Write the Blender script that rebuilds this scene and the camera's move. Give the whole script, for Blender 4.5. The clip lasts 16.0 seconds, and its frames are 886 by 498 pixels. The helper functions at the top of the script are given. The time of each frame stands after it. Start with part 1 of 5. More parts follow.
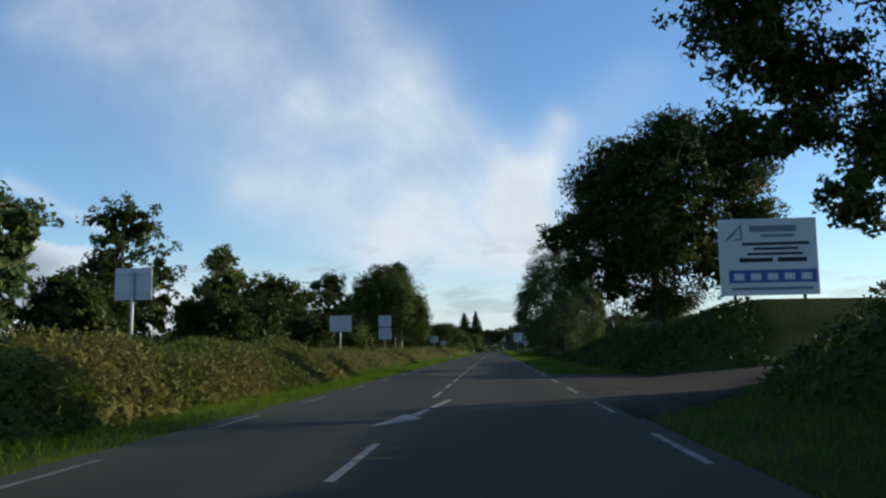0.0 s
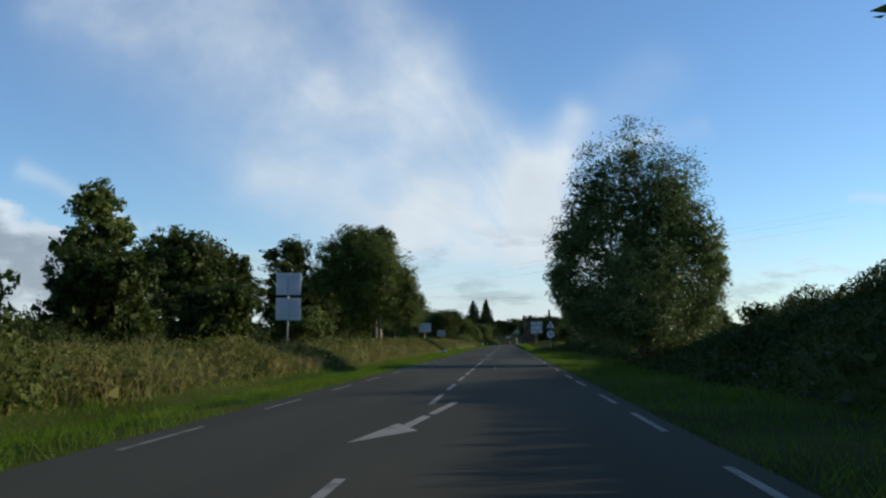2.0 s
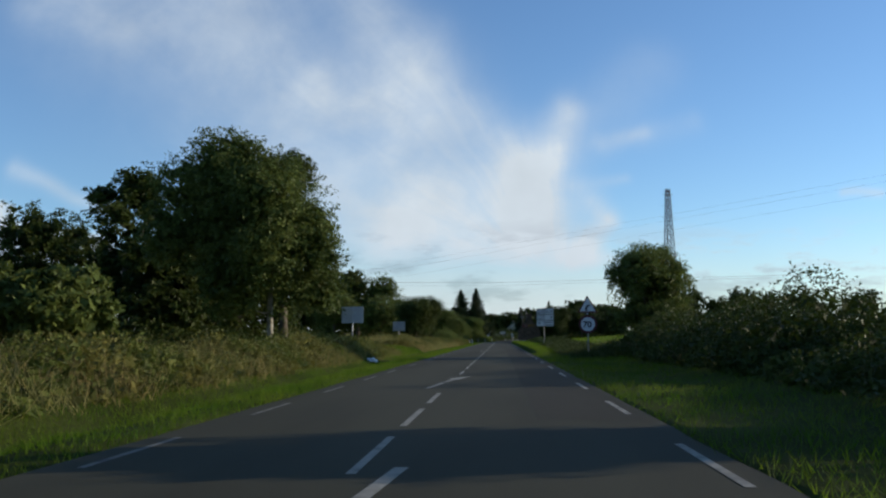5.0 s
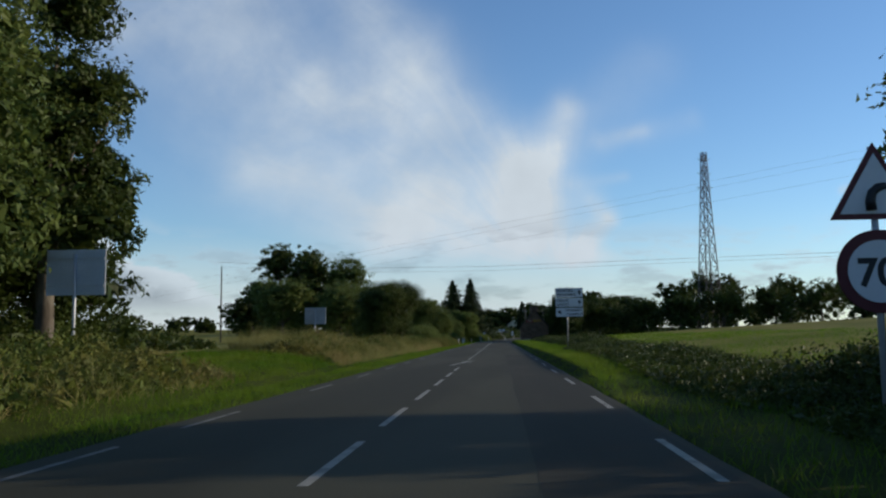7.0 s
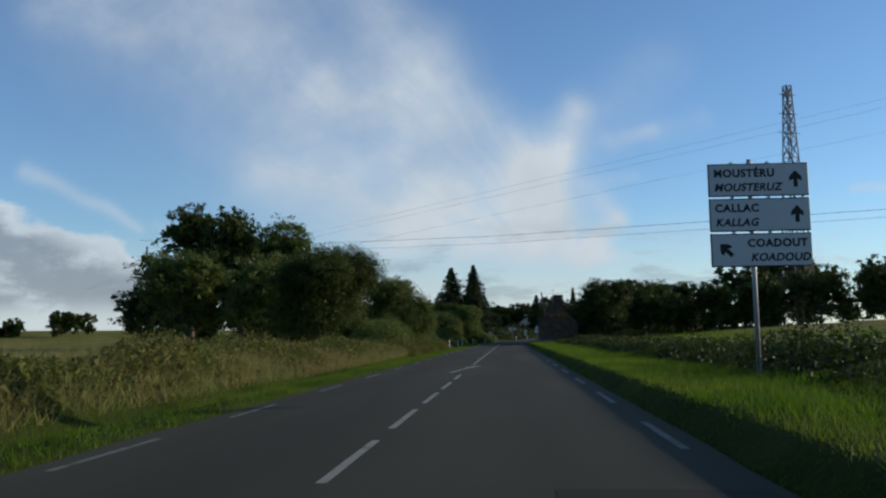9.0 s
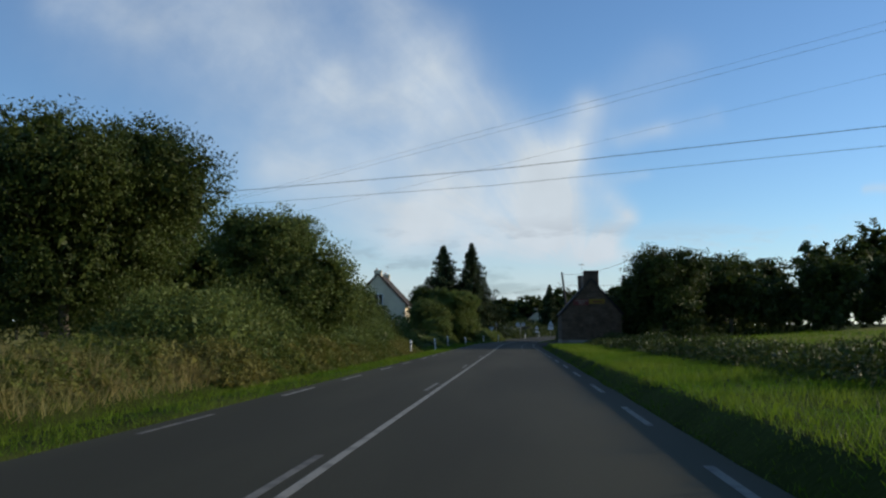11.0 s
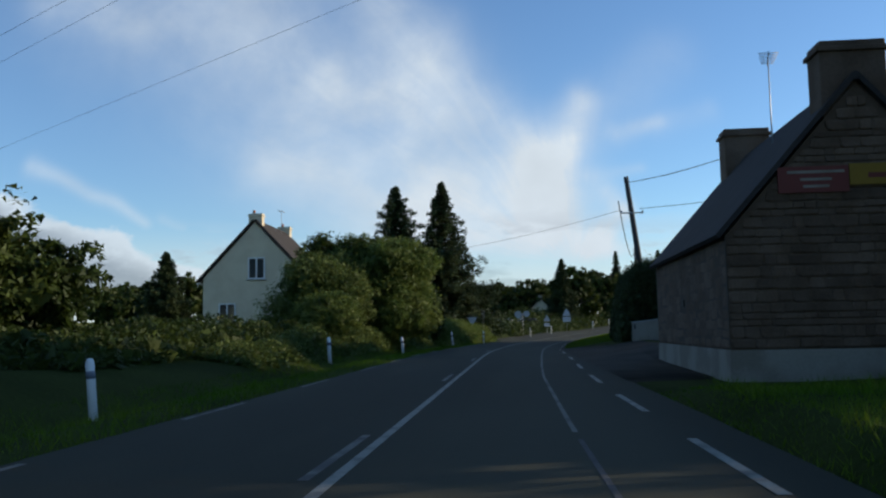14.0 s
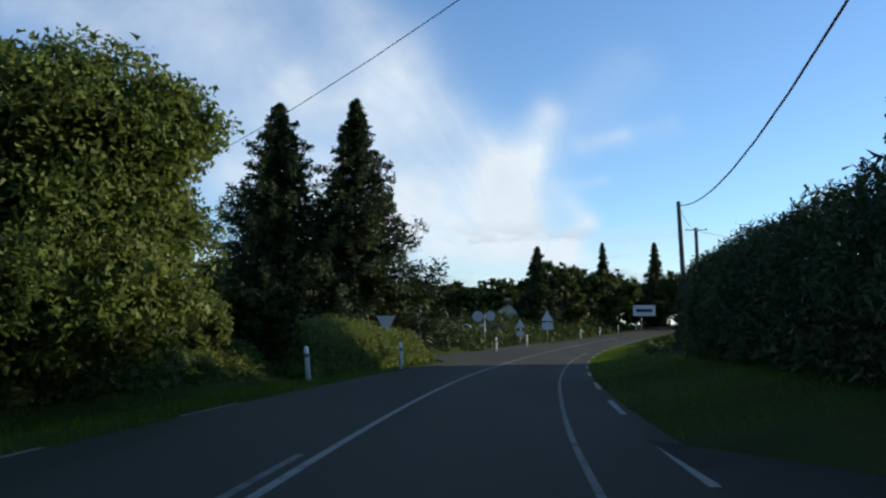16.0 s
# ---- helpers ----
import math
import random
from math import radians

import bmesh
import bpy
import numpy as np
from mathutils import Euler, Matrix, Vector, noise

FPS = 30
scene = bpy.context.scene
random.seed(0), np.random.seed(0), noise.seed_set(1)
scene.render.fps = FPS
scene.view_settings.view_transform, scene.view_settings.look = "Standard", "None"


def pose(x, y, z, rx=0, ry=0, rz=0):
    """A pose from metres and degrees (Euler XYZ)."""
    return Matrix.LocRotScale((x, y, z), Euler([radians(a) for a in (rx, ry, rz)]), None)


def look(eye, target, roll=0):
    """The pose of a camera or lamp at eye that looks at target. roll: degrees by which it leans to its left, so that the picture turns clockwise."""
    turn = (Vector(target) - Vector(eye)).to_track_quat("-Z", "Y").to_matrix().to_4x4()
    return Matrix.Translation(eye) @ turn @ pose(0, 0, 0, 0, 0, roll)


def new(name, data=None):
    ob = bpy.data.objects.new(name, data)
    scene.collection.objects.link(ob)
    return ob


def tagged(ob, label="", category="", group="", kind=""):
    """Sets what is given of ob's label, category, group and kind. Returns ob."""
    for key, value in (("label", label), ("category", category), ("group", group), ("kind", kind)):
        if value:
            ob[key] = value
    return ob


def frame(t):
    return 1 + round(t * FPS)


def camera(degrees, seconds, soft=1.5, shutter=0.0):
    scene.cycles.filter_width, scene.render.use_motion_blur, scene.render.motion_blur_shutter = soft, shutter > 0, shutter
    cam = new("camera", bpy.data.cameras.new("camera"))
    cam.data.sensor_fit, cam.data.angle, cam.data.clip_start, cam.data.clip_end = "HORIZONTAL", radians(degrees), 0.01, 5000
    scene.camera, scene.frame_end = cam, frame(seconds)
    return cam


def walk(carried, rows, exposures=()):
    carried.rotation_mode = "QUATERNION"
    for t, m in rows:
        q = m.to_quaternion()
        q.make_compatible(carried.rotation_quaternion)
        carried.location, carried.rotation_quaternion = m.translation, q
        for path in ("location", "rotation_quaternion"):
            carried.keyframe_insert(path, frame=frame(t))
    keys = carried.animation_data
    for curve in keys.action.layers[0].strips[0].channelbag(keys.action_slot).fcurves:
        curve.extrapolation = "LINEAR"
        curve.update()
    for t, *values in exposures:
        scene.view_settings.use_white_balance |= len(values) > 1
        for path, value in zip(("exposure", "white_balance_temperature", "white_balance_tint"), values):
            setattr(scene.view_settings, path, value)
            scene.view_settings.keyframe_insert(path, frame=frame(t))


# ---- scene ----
# camera and its way
EXPOSURES = ((0.0, 0.12), (2.5, 0.06), (6.5, -0.08), (7.5, -0.15), (9.0, -0.18), (11.5, -0.05), (13.5, 0.04), (14.5, 0.08), (15.0, 0.12), (15.5, 0.21), (16.0, 0.26))
PATH = [
    (0, (1.422, 43.435, 1.100), (1.307, 45.418, 1.333), -0.81),
    (0.5, (1.453, 54.315, 1.079), (1.314, 56.297, 1.306), -0.54),
    (1, (1.489, 64.912, 1.119), (1.340, 66.894, 1.343), -0.68),
    (1.5, (1.436, 75.021, 1.138), (1.285, 77.003, 1.362), -0.37),
    (2, (1.407, 84.862, 1.152), (1.261, 86.845, 1.366), -0.07),
    (2.5, (1.423, 94.397, 1.186), (1.282, 96.381, 1.391), -0.64),
    (3, (1.392, 102.919, 1.169), (1.256, 104.903, 1.377), -0.50),
    (3.5, (1.366, 112.261, 1.200), (1.242, 114.246, 1.407), -0.54),
    (6, (1.517, 154.679, 1.241), (1.382, 156.664, 1.446), -0.48),
    (6.5, (1.627, 165.763, 1.216), (1.499, 167.749, 1.416), -0.52),
    (7, (1.627, 177.948, 1.201), (1.498, 179.933, 1.404), -0.69),
    (7.5, (1.650, 189.343, 1.152), (1.514, 191.328, 1.358), -0.79),
    (8, (1.666, 200.941, 1.201), (1.518, 202.924, 1.418), -0.44),
    (8.5, (1.629, 212.580, 1.226), (1.479, 214.565, 1.423), -0.78),
    (9, (1.613, 225.046, 1.208), (1.461, 227.030, 1.412), -0.84),
    (9.2, (1.512, 229.717, 1.217), (1.361, 231.702, 1.410), -0.45),
    (11.3, (1.752, 272.888, 1.189), (1.571, 274.870, 1.385), 0.07),
    (11.5, (1.622, 277.024, 1.254), (1.440, 279.007, 1.442), 0.33),
    (12, (1.568, 287.583, 1.212), (1.384, 289.566, 1.396), -0.10),
    (12.5, (1.502, 297.513, 1.216), (1.314, 299.496, 1.400), 0.09),
    (13, (1.399, 307.977, 1.156), (1.214, 309.959, 1.346), -0.45),
    (13.5, (1.401, 317.464, 1.163), (1.224, 319.448, 1.343), -0.44),
    (14, (1.411, 327.131, 1.110), (1.245, 329.115, 1.298), -1.05),
    (14.5, (1.479, 335.651, 1.106), (1.322, 337.635, 1.301), -0.81),
    (15, (1.688, 345.362, 1.217), (1.543, 347.347, 1.411), -1.24),
    (15.2, (1.662, 348.810, 1.183), (1.520, 350.796, 1.371), -1.01),
    (15.5, (1.693, 354.723, 1.174), (1.557, 356.708, 1.375), -0.76),
    (15.7, (1.826, 358.731, 1.098), (1.704, 360.717, 1.299), -0.25),
    (16, (1.817, 363.984, 1.150), (1.733, 365.971, 1.357), -0.34),
]
cam = camera(54.58, 16.0, 2.3)
walk(cam, [(t, look(eye, target, roll)) for t, eye, target, roll in PATH], EXPOSURES)

# ---- world, sun, exposure ----
scene.view_settings.exposure = 0.0
SUN_AZ, SUN_EL = radians(72), radians(14)      # from +y towards +x
world = bpy.data.worlds.new("world")
scene.world = world
world.use_nodes = True


class N:
    """Small helper to wire shader nodes."""
    def __init__(self, tree):
        self.t = tree

    def add(self, kind, **props):
        n = self.t.nodes.new(kind)
        for k, v in props.items():
            if k == "op":
                n.operation = v
            elif k == "blend":
                n.blend_type = v
            elif k == "dtype":
                n.data_type = v
            elif k == "sky":
                n.sky_type = v
        return n

    def link(self, a, b):
        self.t.links.new(a, b)

    def put(self, sock, v):
        if hasattr(v, "is_linked"):
            self.link(v, sock)
        else:
            sock.default_value = v

    def math(self, op, a, b=0.0, c=0.0, clamp=False):
        n = self.add("ShaderNodeMath", op=op)
        n.use_clamp = clamp
        self.put(n.inputs[0], a), self.put(n.inputs[1], b), self.put(n.inputs[2], c)
        return n.outputs[0]

    def mix(self, f, a, b, blend="MIX"):
        n = self.add("ShaderNodeMix", dtype="RGBA")
        n.blend_type = blend
        self.put(n.inputs[0], f)
        for s, v in ((n.inputs[6], a), (n.inputs[7], b)):
            self.put(s, (*v, 1.0) if isinstance(v, tuple) and len(v) == 3 else v)
        return n.outputs[2]

    def smooth(self, v, lo, hi, a=0.0, b=1.0):
        n = self.add("ShaderNodeMapRange")
        n.interpolation_type = "SMOOTHSTEP"
        for i, q in enumerate((v, lo, hi, a, b)):
            self.put(n.inputs[i], q)
        return n.outputs[0]

    def noise(self, vec, scale, detail=3.0, rough=0.5, dist=0.0):
        n = self.add("ShaderNodeTexNoise")
        if vec is not None:
            self.link(vec, n.inputs["Vector"])
        n.inputs["Scale"].default_value, n.inputs["Detail"].default_value = scale, detail
        n.inputs["Roughness"].default_value, n.inputs["Distortion"].default_value = rough, dist
        return n.outputs[0]

    def vec(self, x, y, z=0.0):
        n = self.add("ShaderNodeCombineXYZ")
        self.put(n.inputs[0], x), self.put(n.inputs[1], y), self.put(n.inputs[2], z)
        return n.outputs[0]


def build_sky():
    n = N(world.node_tree)
    for nd in list(world.node_tree.nodes):
        world.node_tree.nodes.remove(nd)
    sky = n.add("ShaderNodeTexSky", sky="NISHITA")
    sky.sun_disc, sky.sun_elevation, sky.sun_rotation = False, SUN_EL, SUN_AZ
    sky.air_density, sky.dust_density, sky.ozone_density = 1.0, 0.05, 2.5
    co = n.add("ShaderNodeTexCoord")
    sep = n.add("ShaderNodeSeparateXYZ")
    n.link(co.outputs["Generated"], sep.inputs[0])
    x, y, z = sep.outputs
    ay = n.math("MAXIMUM", n.math("ABSOLUTE", y), 0.05)
    u, v = n.math("DIVIDE", x, ay), n.math("DIVIDE", z, ay)
    # high thin cloud: fanned streaks, warped by a slow noise
    w1 = n.math("SUBTRACT", n.noise(n.vec(u, v), 3.0, 3), 0.5)
    w2 = n.math("SUBTRACT", n.noise(n.vec(v, u, 5.0), 3.0, 3), 0.5)
    uu = n.math("ADD", u, n.math("MULTIPLY", w1, 0.10))
    vv = n.math("ADD", v, n.math("MULTIPLY", w2, 0.10))
    total = None
    # soft strokes: start, end, half width at each, strength
    strokes = (
        (-0.456, 0.489, -0.110, 0.179, 0.145, 0.099, 0.48),
        (-0.170, 0.454, -0.130, 0.304, 0.036, 0.036, 0.32),
        (-0.219, 0.307, -0.096, 0.247, 0.030, 0.026, 0.24),
        (-0.096, 0.317, 0.030, 0.196, 0.043, 0.039, 0.34),
        (-0.274, 0.204, 0.009, 0.143, 0.043, 0.053, 0.30),
        (-0.125, 0.112, 0.073, 0.095, 0.039, 0.039, 0.52),
        (0.086, 0.266, 0.043, 0.182, 0.020, 0.043, 0.56),
        (0.043, 0.182, 0.025, 0.109, 0.043, 0.051, 0.46),
        (0.125, 0.128, 0.076, 0.083, 0.013, 0.014, 0.55),
        (0.105, 0.155, 0.118, 0.137, 0.017, 0.014, 0.42),
        (0.123, 0.227, 0.170, 0.243, 0.012, 0.009, 0.26),
        (0.089, 0.174, 0.145, 0.187, 0.010, 0.007, 0.20),
        (0.169, 0.239, 0.229, 0.264, 0.016, 0.013, 0.13),
        (0.104, 0.255, 0.186, 0.327, 0.039, 0.033, 0.13),
        (0.396, 0.161, 0.437, 0.161, 0.005, 0.005, 0.40),
        (0.099, 0.081, 0.179, 0.072, 0.012, 0.006, 0.42),
        (-0.577, 0.406, -0.467, 0.373, 0.026, 0.026, 0.16),
        (-0.584, 0.197, -0.443, 0.136, 0.013, 0.009, 0.34),
        (-0.419, 0.143, -0.391, 0.133, 0.009, 0.007, 0.16),
        (0.067, 0.222, 0.032, 0.149, 0.014, 0.020, 0.40),
    )
    ru, rv = n.math("SUBTRACT", uu, 0.06), n.math("SUBTRACT", vv, 0.06)
    theta = n.math("ARCTAN2", rv, ru)
    rad = n.math("SQRT", n.math("ADD", n.math("MULTIPLY", ru, ru), n.math("MULTIPLY", rv, rv)))
    fan = n.noise(n.vec(n.math("MULTIPLY", theta, 5.5), n.math("MULTIPLY", rad, 3.4)), 1.5, 7, 0.6, 0.4)
    puff = n.noise(n.vec(uu, vv, 2.0), 9.0, 5, 0.6)
    streak = n.math("MULTIPLY", n.smooth(fan, 0.25, 0.75, 0.86, 1.12), n.smooth(puff, 0.28, 0.72, 0.70, 1.25))
    for x0, y0, x1, y1, w0, wb, s in strokes:
        dx, dy = x1 - x0, y1 - y0
        L2 = dx * dx + dy * dy
        px, py = n.math("SUBTRACT", uu, x0), n.math("SUBTRACT", vv, y0)
        t = n.math("DIVIDE", n.math("ADD", n.math("MULTIPLY", px, dx), n.math("MULTIPLY", py, dy)), L2, clamp=True)
        ex = n.math("SUBTRACT", px, n.math("MULTIPLY", t, dx))
        ey = n.math("SUBTRACT", py, n.math("MULTIPLY", t, dy))
        d2 = n.math("ADD", n.math("MULTIPLY", ex, ex), n.math("MULTIPLY", ey, ey))
        w = n.math("ADD", w0, n.math("MULTIPLY", t, wb - w0))
        g = n.math("EXPONENT", n.math("MULTIPLY", n.math("DIVIDE", d2, n.math("MULTIPLY", w, w)), -1.0))
        g = n.math("MULTIPLY", g, s)
        total = g if total is None else n.math("ADD", total, g)
    high = n.math("MULTIPLY", total, streak)
    # a bank of cumulus low over the fields, lit along its upper rim
    cum = n.noise(n.vec(n.math("MULTIPLY", u, 1.0), n.math("MULTIPLY", v, 1.9), 3.0), 9.0, 6, 0.6)
    top = n.math("ADD", 0.177, n.math("MULTIPLY", n.math("SUBTRACT", u, -0.612), -0.435))
    top = n.math("ADD", n.math("MINIMUM", top, 0.189), n.math("MULTIPLY", n.math("SUBTRACT", cum, 0.5), 0.10))
    deep = n.math("SUBTRACT", top, v)
    bank_ = n.math("MULTIPLY", n.smooth(deep, -0.006, 0.012), n.smooth(v, 0.0, 0.05, 0.35, 1.0))
    scud = n.noise(n.vec(u, n.math("MULTIPLY", v, 3.5), 6.0), 8.0, 6, 0.6)
    band = n.math("MULTIPLY", n.smooth(v, 0.0, 0.05), n.smooth(v, 0.15, 0.08))
    low = n.math("MAXIMUM", n.math("MULTIPLY", bank_, 0.88), n.math("MULTIPLY", n.math("MULTIPLY", n.smooth(scud, 0.42, 0.60), band), 0.55))
    horizon = n.math("MULTIPLY", n.smooth(v, 0.15, 0.01, 0.0, 0.80), n.smooth(u, 0.30, 0.02, 0.50, 1.0))
    front = n.smooth(y, 0.0, 0.25)
    back = n.smooth(n.noise(co.outputs["Generated"], 2.5, 5, 0.6, 0.6), 0.5, 0.85, 0.0, 0.1)
    dens = n.math("ADD", n.math("MULTIPLY", n.math("MAXIMUM", high, low), front),
                  n.math("MULTIPLY", back, n.math("SUBTRACT", 1.0, front)), clamp=True)
    dens = n.math("MAXIMUM", dens, n.math("MULTIPLY", horizon, front))
    bright = n.math("ADD", CLOUD_BRIGHT, n.math("MULTIPLY", n.noise(n.vec(u, v, 9.0), 12.0, 4), 0.35 * CLOUD_BRIGHT))
    under = n.math("MULTIPLY", n.math("MULTIPLY", n.smooth(deep, 0.010, 0.040), n.smooth(cum, 0.72, 0.46)), n.smooth(v, 0.02, 0.06))
    grey = n.math("MULTIPLY", n.math("MULTIPLY", n.smooth(scud, 0.50, 0.62), band), 0.62)
    ccol = n.mix(n.math("MAXIMUM", n.math("MULTIPLY", under, 0.9), grey), (0.87, 0.98, 1.08), (0.36, 0.42, 0.51))
    cs = n.add("ShaderNodeVectorMath", op="SCALE")
    n.link(ccol, cs.inputs[0])
    n.link(bright, cs.inputs[3])
    tint = n.mix(1.0, sky.outputs[0], (0.745, 0.88, 1.04), "MULTIPLY")
    col = n.mix(dens, tint, cs.outputs[0])
    bg = n.add("ShaderNodeBackground")
    n.link(col, bg.inputs[0])
    bg.inputs[1].default_value = SKY_STRENGTH
    out = n.add("ShaderNodeOutputWorld")
    n.link(bg.outputs[0], out.inputs[0])


SKY_STRENGTH, CLOUD_BRIGHT = 0.170, 3.65
build_sky()
sun = new("sun", bpy.data.lights.new("sun", "SUN"))
sun.data.energy, sun.data.angle, sun.data.color = 5.0, radians(0.6), (1.0, 0.86, 0.66)
sun.matrix_world = look((0, 0, 0), (-math.sin(SUN_AZ) * math.cos(SUN_EL), -math.cos(SUN_AZ) * math.cos(SUN_EL), -math.sin(SUN_EL)))


# ---- materials ----
def material(name, colour, rough=0.8, metal=0.0, vary=0.15, scale=3.0, fine=40.0, bump=0.0, second=None, patch=0.5, island=0.0,
             obrandom=0.0, translucent=0.0, spec=0.3, stretch=(1, 1, 1)):
    m = bpy.data.materials.new(name)
    m.use_nodes = True
    n = N(m.node_tree)
    b = m.node_tree.nodes["Principled BSDF"]
    out = m.node_tree.nodes["Material Output"]
    b.inputs["Roughness"].default_value, b.inputs["Metallic"].default_value = rough, metal
    b.inputs["Specular IOR Level"].default_value = spec
    geo = n.add("ShaderNodeNewGeometry")
    vm = n.add("ShaderNodeVectorMath", op="MULTIPLY")
    n.link(geo.outputs["Position"], vm.inputs[0])
    vm.inputs[1].default_value = stretch
    pos = vm.outputs[0]
    big, small = n.noise(pos, scale, 4), n.noise(pos, fine, 3)
    col = (*colour, 1.0)
    if second:
        col = n.mix(n.smooth(big, patch - 0.12, patch + 0.12), tuple(colour), tuple(second))
    k = n.math("ADD", 1.0, n.math("MULTIPLY", n.math("SUBTRACT", n.math("ADD", n.math("MULTIPLY", big, 0.5), n.math("MULTIPLY", small, 0.5)), 0.5), vary * 4))
    if island:
        k = n.math("MULTIPLY", k, n.math("ADD", 1.0 - island, n.math("MULTIPLY", geo.outputs["Random Per Island"], 2 * island)))
    if obrandom:
        oi = n.add("ShaderNodeObjectInfo")
        k = n.math("MULTIPLY", k, n.math("ADD", 1.0 - obrandom, n.math("MULTIPLY", oi.outputs["Random"], 2 * obrandom)))
    cs = n.add("ShaderNodeVectorMath", op="SCALE")
    n.put(cs.inputs[0], col if hasattr(col, "is_linked") else colour)
    n.link(k, cs.inputs[3])
    n.link(cs.outputs[0], b.inputs["Base Color"])
    if bump:
        bp = n.add("ShaderNodeBump")
        bp.inputs["Strength"].default_value, bp.inputs["Distance"].default_value = 0.6, bump
        n.link(small, bp.inputs["Height"])
        n.link(bp.outputs[0], b.inputs["Normal"])
    if translucent:
        tr = n.add("ShaderNodeBsdfTranslucent")
        n.link(cs.outputs[0], tr.inputs[0])
        mx = n.add("ShaderNodeMixShader")
        mx.inputs[0].default_value = translucent
        n.link(b.outputs[0], mx.inputs[1])
        n.link(tr.outputs[0], mx.inputs[2])
        n.link(mx.outputs[0], out.inputs[0])
    return m


